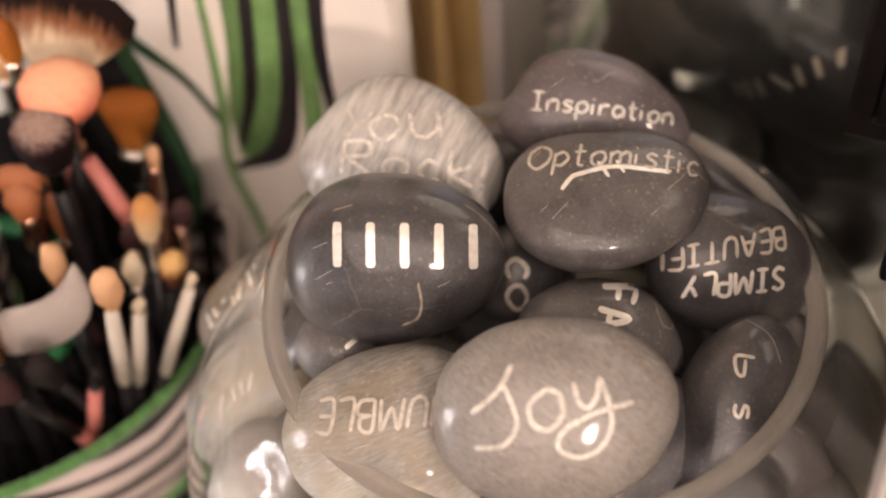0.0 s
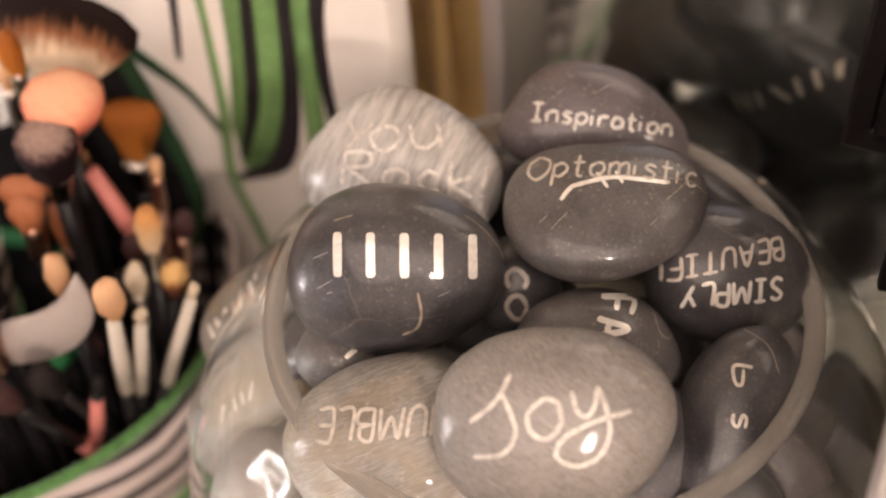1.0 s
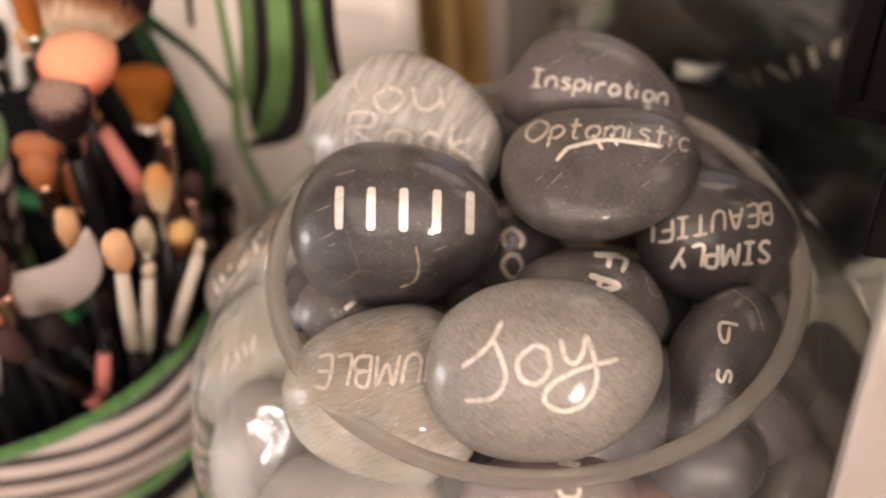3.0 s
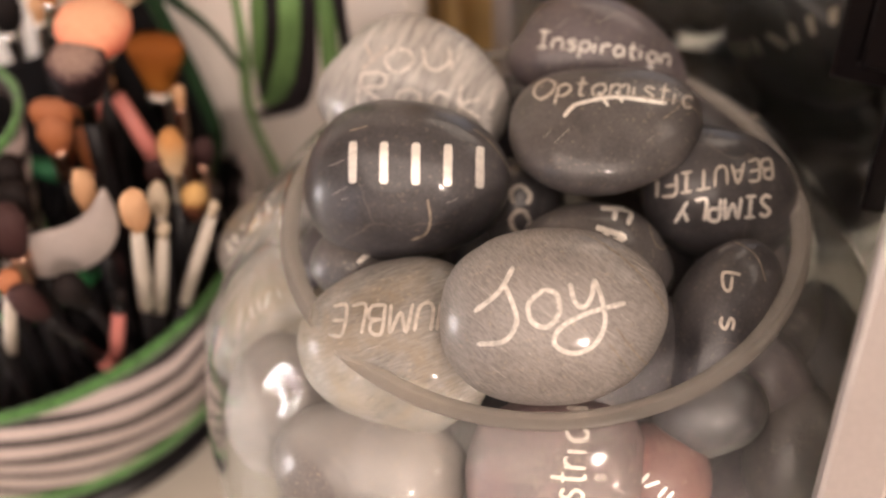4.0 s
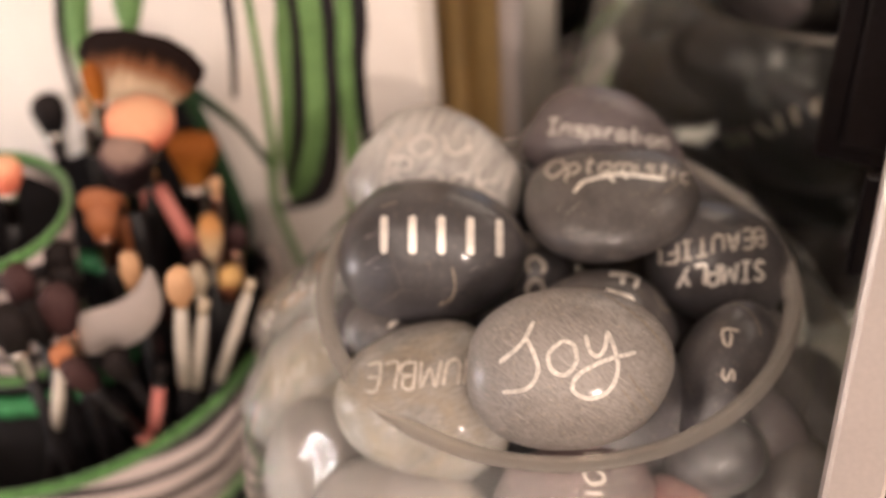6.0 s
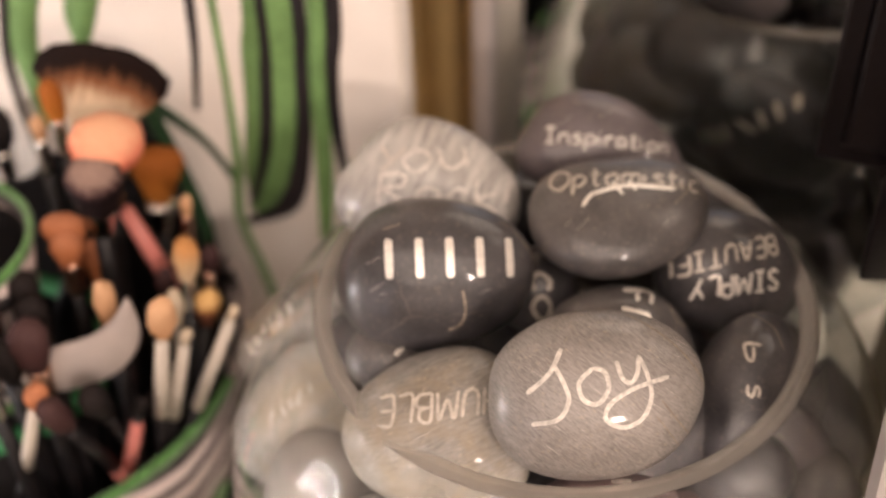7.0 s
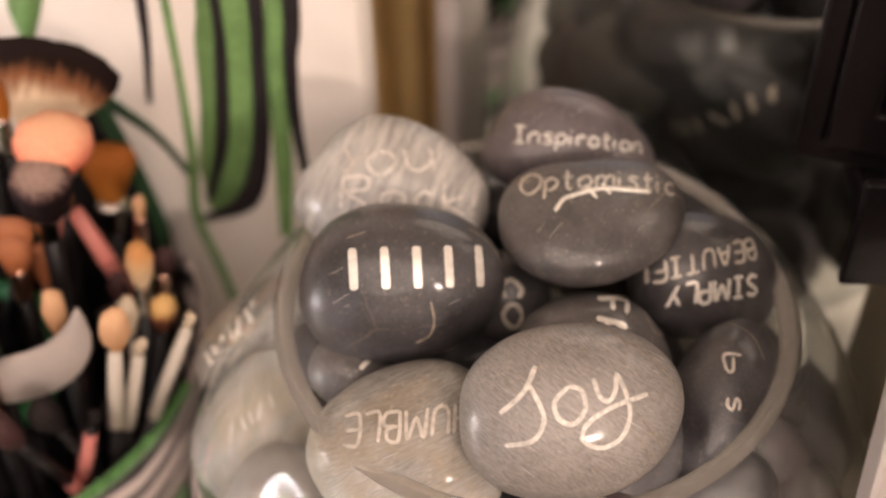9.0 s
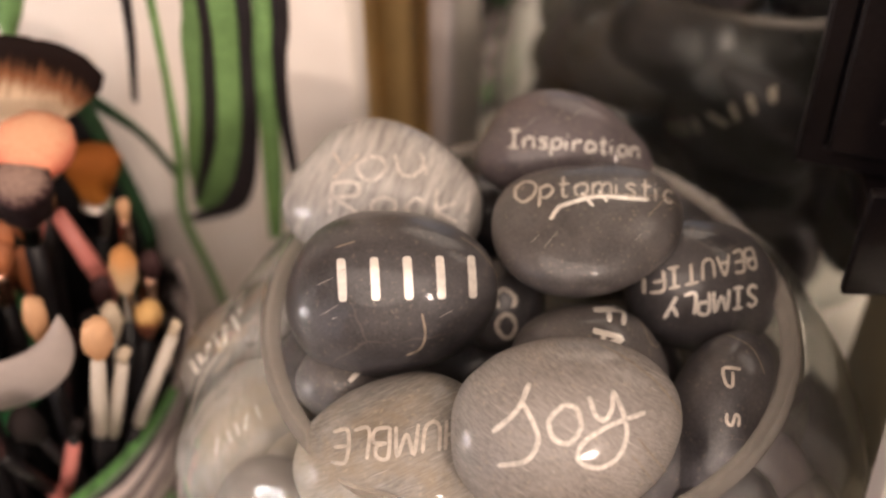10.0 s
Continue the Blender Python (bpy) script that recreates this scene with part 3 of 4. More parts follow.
pebble("mirrored", (0.060, 0.058, 0.146, -96, 14, -28, 0.034, 0.027, 0.014), "black", "large black stone facing the mirror, its pen marks whitened as if lit", 31)

for k, (x, y, z, m) in enumerate(((0.016, 0.080, 0.152, "slate"), (0.040, 0.088, 0.110, "slate"), (0.096, 0.002, 0.112, "black"), (0.070, -0.010, 0.148, "slate"), (0.030, 0.070, 0.168, "black"), (0.083, -0.018, 0.134, "black"), (0.030, -0.012, 0.160, "black"), (0.020, -0.045, 0.168, "black"))):
    pebble("behind%d" % k, (x, y, z, 0, 50, math.degrees(math.atan2(y, x)), 0.020, 0.026, 0.014), m, {"slate": "dark slate stone at the back of the bowl", "black": "black stone at the back of the bowl", "plum": "plum-grey stone at the back of the bowl"}[m], 60 + k)

# the black one is added to stand in for the shaded gap inside the rim
for k, (x, y, z, m) in enumerate(((-0.070, 0.040, 0.160, "ochre"), (-0.069, 0.008, 0.163, "black"))):
    pebble("neck%d" % k, (x, y, z, 0, -48, math.degrees(math.atan2(y, x)) - 180, *((0.017, 0.021, 0.010), (0.010, 0.014, 0.006))[k]), m, {"ochre": "mottled brown-grey stone below the glass rim", "black": "black stone standing in for the shaded gap below the glass rim"}[m], 80 + k)

# stones that fill the bowl below and behind those on top
# mostly dark: the shade in the gaps is put into their colour
SHADE_FILL = ["slate", "black", "pale", "black", "slate", "black", "plum"]
rng = random.Random(5)
n = 0
for z, r, count, start in ((0.036, 0.052, 7, 0.2), (0.034, 0.0, 1, 0), (0.066, 0.078, 9, 0.5), (0.066, 0.030, 4, 0.3), (0.100, 0.082, 10, 0.0), (0.100, 0.034, 4, 0.9), (0.132, 0.080, 9, 0.35), (0.134, 0.032, 4, 0.2), (0.160, 0.068, 5, 0.45)):
    for k in range(count):
        a = start + 2 * math.pi * k / count
        if z > 0.15 and math.sin(a) < 0.2:
            continue
        if 0.12 < z < 0.15 and r > 0.05 and math.sin(a) < -0.3:
            continue
        if z > 0.09 and r > 0.05 and -0.05 < a < 1.4:
            continue
        tilt = 60 if r > 0.05 else rng.uniform(-20, 20)
        m = SHADE_FILL[n % len(SHADE_FILL)] if math.sin(a) < 0.3 else ("black", "slate", "plum")[n % 3]
        if z > 0.09 and math.cos(a) < -0.5 and math.sin(a) > -0.4:
            m = ("ochre", "grey")[n % 2]
        if z > 0.09 and r > 0.05 and math.cos(a) < 0.1 and math.sin(a) < -0.2:
            m = "pale"
        pebble("fill%d" % n, (r * math.cos(a), r * math.sin(a), z, 0, tilt, math.degrees(a), rng.uniform(0.019, 0.023), rng.uniform(0.024, 0.028), rng.uniform(0.013, 0.016)), m,
               {"ochre": "brown-grey stone inside the bowl", "slate": "slate stone inside the bowl, dark for the shaded gaps", "black": "stone inside the bowl, black for the shaded gaps", "pale": "pale grey stone inside the bowl", "grey": "grey stone inside the bowl", "plum": "plum-grey stone inside the bowl"}[m], n + 40)
        n += 1

# ---- handwriting: strokes of each letter on a unit body, x to the right, y up ----
GLYPHS = {
    "I": "0,0 .4,0|.2,0 .2,1|0,1 .4,1", "n": "0,0 0,.6|0,.42 .18,.6 .36,.52 .38,0", "s": ".36,.55 .15,.62 .06,.45 .32,.24 .2,.02 0,.08",
    "p": "0,-.35 0,.6|0,.5 .22,.62 .38,.35 .2,.05 0,.12", "i": "0,0 0,.55|.0,.8 .02,.84", "r": "0,0 0,.6|0,.4 .15,.58 .32,.55",
    "a": ".36,.5 .12,.6 0,.28 .14,.0 .34,.18|.36,.58 .38,0", "t": ".14,.95 .14,.1 .3,0|0,.6 .32,.62", "o": ".2,.6 .02,.4 .06,.08 .24,0 .4,.25 .36,.52 .2,.6",
    "O": ".3,1 .05,.75 .04,.3 .3,.0 .58,.3 .58,.75 .3,1", "m": "0,0 0,.6|0,.42 .14,.6 .26,.5 .27,0|.27,.42 .42,.6 .54,.5 .55,0",
    "c": ".34,.52 .16,.6 .02,.34 .12,.04 .34,.1", "C": ".5,.85 .25,1 .02,.5 .2,.02 .5,.12", "Y": "0,1 .2,.5|.45,1 .1,0", "u": "0,.6 .04,.12 .2,0 .36,.2 .38,.6|.38,.6 .4,0",
    "R": "0,0 .05,1|.02,.95 .4,1 .45,.65 .05,.5|.1,.5 .5,0", "k": "0,0 0,1|.34,.6 .02,.3 .36,0", "!": "0,.3 .06,1|0,.04 .0,.1",
    "H": "0,0 0,1|.45,0 .45,1|0,.5 .45,.5", "U": "0,1 .03,.2 .22,0 .42,.2 .45,1", "M": "0,0 .08,1 .3,.3 .52,1 .6,0", "B": "0,0 0,1 .3,.95 .32,.6 .05,.52|.05,.52 .4,.45 .38,.05 0,0",
    "L": "0,1 0,0 .4,0", "E": ".4,1 0,1 0,0 .4,0|0,.5 .35,.5", "S": ".45,.85 .2,1 .05,.75 .4,.3 .25,0 0,.12", "P": "0,0 0,1 .35,.95 .35,.5 0,.48", "A": "0,0 .25,1 .5,0|.1,.38 .4,.38",
    "T": "0,1 .5,1|.25,1 .25,0", "F": "0,0 0,1 .45,1|0,.52 .35,.52", "b": "0,1 0,0 .3,.05 .34,.4 .05,.5", "1": ".1,.0 .2,1", "|": ".1,0 .1,1", "/": "0,0 .25,1", " ": "",
    "J": "0,.41 .16,.66 .26,.98|.2,.76 .26,.49 .28,.28 .2,.05 .02,.0", "*": ".46,.7 .36,.52 .38,.3 .48,.23 .56,.42 .54,.64 .46,.7",
    "y": ".63,.78 .66,.55 .72,.48 .77,.6 .79,.83|.79,.83 .84,.57 .86,.27 .79,.0 .65,-.1 .53,.02 .57,.22 .74,.4 1,.53",
}


def strokes_of(text, gap=0.16):
    x, out = 0.0, []
    for ch in text:
        wide = 0.3
        for s in GLYPHS[ch].split("|"):
            if not s:
                continue
            pts = [tuple(float(v) for v in p.split(",")) for p in s.split()]
            wide = max(wide, max(p[0] for p in pts)) if ch not in "i1|!" else 0.12
            out.append([(x + px, py) for px, py in pts])
        x += wide + gap
    return out, x - gap


def letter(key, text, left, right, top, width, mat=INK, arch=0.0, joined=False, face=(FACE_U, FACE_V, FACE_W)):
    """Writes text on a stone with a pen of that width: left and right end of the base line and the top of the first letter, in
    millimetres across and up the side that faces out of the bowl."""
    ob, tree = PEBBLES[key]
    lines, total = strokes_of(text) if not joined else ([[tuple(p) for p in s] for c in text for s in strokes_of(c)[0]], 1.0)
    ex, ey = Vector(right) - Vector(left), Vector(top) - Vector(left)
    inv = ob.matrix_world.inverted()
    turn = inv.to_3x3()
    way = turn @ face[2]
    bm = bmesh.new()
    origin = ob.matrix_world.translation

    def place(p):
        w = origin + (face[0] * p.x + face[1] * p.y) * 0.001
        hit, nor, _, _ = tree.ray_cast(inv @ (w - face[2] * 0.1), way)
        return None if hit is None else (hit + nor * 0.00012)

    for s in lines:
        flat = [Vector(left) + ex * (x / total) + ey * (y + arch * 4 * (x / total) * (1 - x / total)) for x, y in s]
        pts = smooth_line([(p.x, p.y, 0) for p in flat], 6) if len(flat) > 1 else []
        fine = []
        for a, b in zip(pts, pts[1:]):
            k = max(1, int((b - a).length / 0.4))
            fine += [a.lerp(b, i / k) for i in range(k)]
        fine.append(pts[-1])
        prev = None
        n = len(fine)
        for i, p in enumerate(fine):
            d = fine[min(i + 1, n - 1)] - fine[max(i - 1, 0)]
            if d.length < 1e-6:
                continue
            d.normalize()
            end = min(i, n - 1 - i)
            w = width * (0.55, 0.9)[min(end, 1)] if end < 2 else width * (1 + 0.12 * noise.noise(Vector((p.x, p.y, 3.0)) * 0.9))
            q = Vector((-d.y, d.x, 0)) * w / 2
            row = [place(p + q), place(p), place(p - q)]
            if None in row:
                prev = None
                continue
            row = [bm.verts.new(v) for v in row]
            if prev:
                bm.faces.new((prev[0], prev[1], row[1], row[0]))
                bm.faces.new((prev[1], prev[2], row[2], row[1]))
            prev = row
    for f in bm.faces:
        f.normal_update()
        if f.normal.dot(way) > 0:
            f.normal_flip()
    return part("lettering", bm, mat, ob)


letter("joy", "J*y", (-20.9, -5.4), (16.6, -6.5), (-20.2, 14.4), 1.2, INK_PALE, joined=True)
letter("inspi", "Inspiration", (-18.9, 1.2), (21.7, -5.3), (-17.8, 6.4), 0.95, INK_PALE)
letter("opto", "Optomistic", (-20.8, 8.6), (25.0, 4.2), (-18.9, 15.0), 0.85, INK_FADED, arch=0.32)
letter("rock", "Y", (-17.3, 2.7), (-9.8, 1.0), (-14.6, 10.5), 0.9, INK_FADED)
letter("rock", "ou", (-8.2, 0.8), (11.9, 0.7), (-8.6, 12.4), 1.2, INK_PALE)
letter("rock", "Rock!", (-17.5, -8.0), (24.9, -14.7), (-16.4, 1.6), 1.3, INK_PALE)
letter("humble", "HUMBLE", (17.5, 10.5), (-16.6, 9.9), (16.2, 3.0), 1.0, INK_FADED)
letter("simply", "SIMPLY", (12.6, -1.6), (-14.4, -2.8), (12.2, -7.4), 1.15)
letter("simply", "BEAUTIFUL", (13.6, 9.2), (-27.0, 3.4), (13.2, 3.6), 0.95, INK_FADED)
letter("fa", "FA", (-0.7, 11.9), (-3.9, 2.0), (7.9, 10.9), 1.6)
letter("co", "CO", (-3.2, 4.8), (-3.6, -9.3), (2.6, 4.2), 1.4, INK_FADED)
letter("side", "b", (-0.3, 10.5), (-1.0, 6.1), (4.3, 9.9), 0.9, INK_FADED)
letter("side", "s", (-2.3, -1.1), (-2.6, -4.8), (3.6, -1.3), 0.9, INK_FADED)
letter("ustri", "ustriou", (4.7, -7.6), (8.1, 19.6), (-4.8, -6.6), 1.0, INK_FADED)
letter("topmost", "|||||", (-17.5, -2.3), (21.5, -5.0), (-17.0, 9.4), 2.4)
letter("left1", "||/|/||", (-14.0, -7.0), (5.0, 8.0), (-16.0, -2.5), 1.3)
letter("left2", "/||/|", (-7.0, -3.0), (8.0, 7.0), (-8.0, 0.8), 0.9, INK_FADED)
letter("low2", "||/||", (-9.3, 4.5), (-0.9, -2.0), (-6.9, 7.2), 1.0)
OUT = Vector((0.47, 0.883, 0))
# cream in place of ink: the light on these marks is put into the colour
letter("mirrored", "|||/||||", (-17, 21), (25, -18), (-13, 27), 2.0, CREAM, face=(Vector((-0.883, 0.47, 0)), Vector((0, 0, 1)), -OUT))
letter("one", "1", (-2.0, -0.9), (2.9, 1.4), (1.4, 2.8), 1.4)


def swash(key, points, width, mat=INK):
    """A free pen line on a stone, through points in millimetres across and up its outward side."""
    GLYPHS["~"] = " ".join("%g,%g" % p for p in points)
    return letter(key, "~", (0, 0), (1, 0), (0, 1), width, mat, joined=True)


swash("opto", [(-12.0, 2.7), (-9.5, 5.5), (-7.3, 6.6), (2, 8.2), (10, 7.2), (17.3, 6.0)], 1.2)
swash("opto", [(-1.6, 9.8), (0.8, 5.4)], 1.0)
swash("opto", [(3.4, 9.9), (5.0, 6.4)], 1.0)

VEIN = surface("pale_vein", (0.24, 0.20, 0.155), 0.45, 0, 0.4, 400)
for key, width, line in (
    ("topmost", 0.7, [(6.4, -7.7), (6.9, -13.2), (5.4, -17.1), (1.3, -18.8)]), ("topmost", 0.3, [(19.5, 12.0), (23.8, 8.6), (27.8, 3.4), (29.3, -0.3)]),
    ("topmost", 0.4, [(-15.1, 12.2), (-9.7, 13.4)]),
    ("joy", 0.45, [(9, 21), (13.1, 18.3), (20.7, 11.4), (28.4, 0.8)]), ("joy", 0.4, [(14.4, -2.1), (18.8, -8.1), (23.0, -12.5)]), ("joy", 0.3, [(12.5, -6), (17, -12), (20.0, -15.5)]),
    ("opto", 0.35, [(-3, 8.9), (8, 8.6), (15.9, 7.4), (23.6, 6.2), (28.0, 2.7)]), ("opto", 0.35, [(15.9, 1.1), (20.6, 4.5), (22.6, 6.3)]),
    ("side", 0.35, [(3.6, 19.7), (9.3, 15.0), (11.2, 7.8)]), ("fa", 0.4, [(15.2, 11.0), (19.0, 5.9), (17.4, -0.1), (14.3, 1.6), (13.2, 7.4)]),
):
    swash(key, line, width, VEIN).name = "vein"

# short scratches in the polish
SCRATCH = surface("scratched_polish", (0.40, 0.37, 0.335), 0.55, 0, 0.4, 500)
scratch_rng = random.Random(11)
for key, count, slope, width in (("joy", 14, -0.75, 0.18), ("topmost", 5, 0.4, 0.14), ("opto", 5, 0.9, 0.14), ("humble", 6, 0.3, 0.16), ("inspi", 4, 0.7, 0.14)):
    for k in range(count):
        x, y, half = scratch_rng.uniform(-22, 22), scratch_rng.uniform(-13, 13), scratch_rng.uniform(0.8, 2.6)
        lift = half * (slope + scratch_rng.uniform(-0.12, 0.12))
        swash(key, [(x - half, y - lift), (x + half, y + lift)], width, SCRATCH).name = "scratch"

# ---- brush holder ----
HX, HY = -0.2157, 0.0976


def striped_cup(name, label, x, y, r_low, r_top, high, base=0.0, fat=1.0, foot=0.0, back=None):
    """A tapering striped cup with felt trims; back: where its flat back stands along the canvas normal, if it has one."""

    def flatten(bm):
        if back is not None:
            for v in bm.verts:
                over = max(0.0, 0.297 * (v.co.x + x) + 0.955 * (v.co.y + y) - back)
                v.co -= Vector((0.297, 0.955, 0)) * over
        return bm

    cup = thing(name, label, "holder", pose(x, y, base))
    part("wall", flatten(lathe([(r_low, foot + 0.004), (r_low + (r_top - r_low) * 0.5, (foot + high) * 0.5), (r_top, high - 0.002), (r_top - 0.002, high - 0.002), (r_low - 0.002, foot + 0.006)], 96)), ZEBRA, cup)
    # black band that draws the shadow below the foot trim
    if foot:
        part("foot_shadow_band", flatten(lathe([(r_low - 0.004, 0.003), (r_low - 0.003, foot + 0.003), (r_low - 0.005, foot + 0.003), (r_low - 0.006, 0.003), (r_low - 0.004, 0.003)], 96)), HANDLE_BLACK, cup, "plain black band for the shadow below the foot trim")
    part("lining", flatten(lathe([(0, 0.006), (r_low - 0.0025, 0.006), (r_top - 0.0026, high - 0.006)], 96)), INSIDE, cup)
    part("base", flatten(lathe([(0, 0.0), (r_low + 0.001, 0.0), (r_low + 0.0015, 0.003), (0, 0.0038)], 96)), HANDLE_BLACK, cup)
    for nm, r, z in (("rim_trim", r_top, high), ("foot_trim", r_low + 0.001, foot + 0.007)):
        bm = bmesh.new()
        rings = []
        for k in range(120):
            a = 2 * math.pi * k / 120
            rings.append([bm.verts.new(((r + 0.0027 * fat * math.cos(s)) * math.cos(a), (r + 0.0027 * fat * math.cos(s)) * math.sin(a), z + 0.0042 * fat * math.sin(s) + 0.0004 * noise.noise(Vector((k * 0.7, s, 0)))))
                          for s in (0.3, 1.1, 2.0, 2.9, 3.9, 4.7, 5.5)])
        for k in range(120):
            if back is not None and (k > 112 or k < 34):
                continue  # the felt runs round the front only
            p, q = rings[k], rings[(k + 1) % 120]
            for j in range(7):
                bm.faces.new((p[j], q[j], q[(j + 1) % 7], p[(j + 1) % 7]))
        bmesh.ops.delete(bm, geom=[v for v in bm.verts if not v.link_faces], context="VERTS")
        bmesh.ops.recalc_face_normals(bm, faces=bm.faces)
        part(nm, flatten(bm), TRIM, cup, "fuzzy green trim")
    return cup


striped_cup("brush_holder", "zebra-striped brush holder with flat back and green felt trim", HX, HY, 0.0900, 0.1041, 0.092, 0.0, 0.75, 0.013, 0.0900)
striped_cup("small_cup", "small zebra-striped cup with green rims inside the brush holder", -0.212, 0.066, 0.025, 0.0345, 0.072, 0.0985, 0.6)
pot = part("pedestal", lathe([(0, 0.0), (0.023, 0.0), (0.024, 0.002), (0.024, 0.090), (0.023, 0.092), (0, 0.092)], 48), INSIDE)
pot.matrix_world = pose(-0.212, 0.066, 0.0063)
tagged(pot, "plain black pedestal under the small striped cup", "stand")

inner = thing("inner_cup", "black inner cup with a bright green rim inside the brush holder", "holder", pose(-0.211, 0.080, 0.0063))
part("wall", lathe([(0.043, 0.0), (0.044, 0.088), (0.0425, 0.088), (0.0415, 0.001), (0.043, 0.0)], 72), INSIDE, inner)
part("rim_trim", tube([((0.0435 + 0.0004 * math.sin(k * 1.7)) * math.cos(k * math.pi / 48), (0.0435 + 0.0004 * math.sin(k * 1.7)) * math.sin(k * math.pi / 48), 0.088) for k in range(97)], 0.0040), GREENCARD, inner, "bright green rim")

# black divider that stands in the holder behind the brushes, with a green edge
divider = thing("holder_divider", "black card divider with dark green edge standing in the brush holder", "divider", pose(0, 0.125, 0))
EDGE = [(-0.157, 0.007), (-0.136, 0.080), (-0.1265, 0.104), (-0.1275, 0.125), (-0.133, 0.155), (-0.140, 0.185)]
outer = [*EDGE, (-0.165, 0.172), (-0.190, 0.150), (-0.232, 0.140), (-0.236, 0.095), (-0.218, 0.007)]
bm = bmesh.new()
front, back = [[bm.verts.new((x, y, z)) for x, z in outer] for y in (-0.0012, 0.0012)]
bm.faces.new(front), bm.faces.new(list(reversed(back)))
for k in range(len(outer)):
    m = (k + 1) % len(outer)
    bm.faces.new((front[m], front[k], back[k], back[m]))
bmesh.ops.recalc_face_normals(bm, faces=bm.faces)
hard(part("panel", bm, INSIDE, divider))
part("edge_trim", tube(smooth_line([(x, -0.001, z) for x, z in EDGE[1:]], 6), 0.0030), DARKLEAF, divider, "dark green edge trim")


def brush(tip, foot, head, hair, ferrule=None, shaft=HANDLE_BLACK, grip=None, label="", flat=1.0, head_len=0.02, spread=None, thick=0.0032, taper=None):
    """A make-up brush from its foot in the holder up to the tip of its hair. head: half-width of the hair; grip: (material,
    from, to) of a coloured length of handle, as shares of the handle."""
    tip, foot = Vector(tip), Vector(foot)
    d = tip - foot
    length = d.length
    zz = d.normalized()
    xx = Vector((0, 1, 0)).cross(zz).normalized()
    q = Matrix((xx, zz.cross(xx), zz)).transposed().to_4x4()
    ob = thing("makeup_brush", label, "brush", Matrix.Translation(foot) @ q, "make-up brushes in the striped holder")
    h0 = length - head_len
    f_len = 0.016 if ferrule else 0.004
    r = thick
    neck = min(head * 0.62, 0.0075) if head > r else r * 0.8
    stops = [(0.0, 0.0)]
    if grip:
        mat, lo, hi = grip
        z0, z1 = lo * (h0 - f_len), hi * (h0 - f_len)
        part("handle", lathe([(0, 0), (r * 0.7, 0.001), (r, 0.02), (r, z0), (0, z0)], 20), shaft, ob)
        part("grip", lathe([(0, z0 + 0.0001), (r * 1.12, z0 + 0.0002), (r * 1.15, (z0 + z1) / 2), (r * 0.95, z1), (0, z1 + 0.0003)], 20), mat, ob)
        if z1 < h0 - f_len - 0.002:
            part("handle", lathe([(0, z1 + 0.0005), (r * 0.9, z1 + 0.0006), (r * 0.9, h0 - f_len), (0, h0 - f_len)], 20), shaft, ob)
    else:
        part("handle", lathe([(0, 0), (r * 0.6, 0.001), (r, h0 * 0.45), (r * 0.85, h0 - f_len), (0, h0 - f_len)], 20), shaft, ob)
    if ferrule:
        part("ferrule", lathe([(r * 0.9, h0 - f_len), (r * 1.05, h0 - f_len + 0.002), (neck * 0.96, h0 - 0.004), (neck * 1.04, h0 - 0.003), (neck, h0), (0, h0)], 28, sy=1.0), ferrule, ob)
    w = head
    out = spread or w
    shape = taper or [(neck * 0.9, -0.001), (w * 0.86, 0.22), (w, 0.5), (out * 0.93, 0.78), (out * 0.62, 0.93), (out * 0.25, 0.99), (0, 1.0)]
    bm = lathe([(a, h0 + (b * head_len if b > 0 else b)) for a, b in shape], 40, sy=flat)
    for v in bm.verts:
        k = 0.0007 * noise.noise(v.co * 900) + 0.0010 * noise.noise(v.co * 250)
        v.co += Vector((v.co.x, v.co.y, 0)).normalized() * k if v.co.xy.length > 1e-5 else Vector((0, 0, k))
    part("bristles", bm, HAIR[hair], ob)
    return ob


B = 0.0095
brush((-0.1455, 0.079, 0.2045), (-0.172, 0.102, B), 0.0130, "peach", CHROME, label="fluffy peach-pink powder brush with chrome ferrule", head_len=0.0135)
brush((-0.149, 0.063, 0.2005), (-0.170, 0.092, B), 0.0098, "duo", CHROME, label="two-tone grey and black stippling brush", head_len=0.0165, thick=0.004, taper=[(0.0074, -0.001), (0.0084, 0.3), (0.0100, 0.66), (0.0096, 0.85), (0.0066, 0.96), (0, 1.0)])
brush((-0.138, 0.113, 0.167), (-0.150, 0.106, B), 0.0100, "amber", CHROME, label="amber flat-topped brush with chrome ferrule", flat=0.6, head_len=0.0235, taper=[(0.0045, -0.001), (0.0064, 0.25), (0.0092, 0.55), (0.0112, 0.80), (0.0104, 0.93), (0.0060, 0.985), (0, 1.0)])
brush((-0.1255, 0.015, 0.1845), (-0.153, 0.044, 0.040), 0.0050, "nude", None, grip=(HANDLE_WHITE, 0.60, 0.99), label="peach oval sponge brush with ivory handle", thick=0.0024, head_len=0.021, flat=0.75)
brush((-0.1225, 0.056, 0.172), (-0.142, 0.058, B), 0.0046, "cream", CHROME, label="short peach eyeshadow brush", head_len=0.017)
brush((-0.149, 0.036, 0.174), (-0.158, 0.046, B), 0.0038, "nude", COPPER, label="slim peach eyeshadow brush with copper ferrule", head_len=0.018)
brush((-0.117, 0.051, 0.151), (-0.148, 0.055, B), 0.0046, "halved", None, label="small brown and gold domed brush", head_len=0.015)
brush((-0.122, 0.0235, 0.161), (-0.157, 0.050, 0.028), 0.0022, "pale", None, grip=(HANDLE_WHITE, 0.62, 0.99), label="slim brush with ivory handle", thick=0.0022, head_len=0.006)
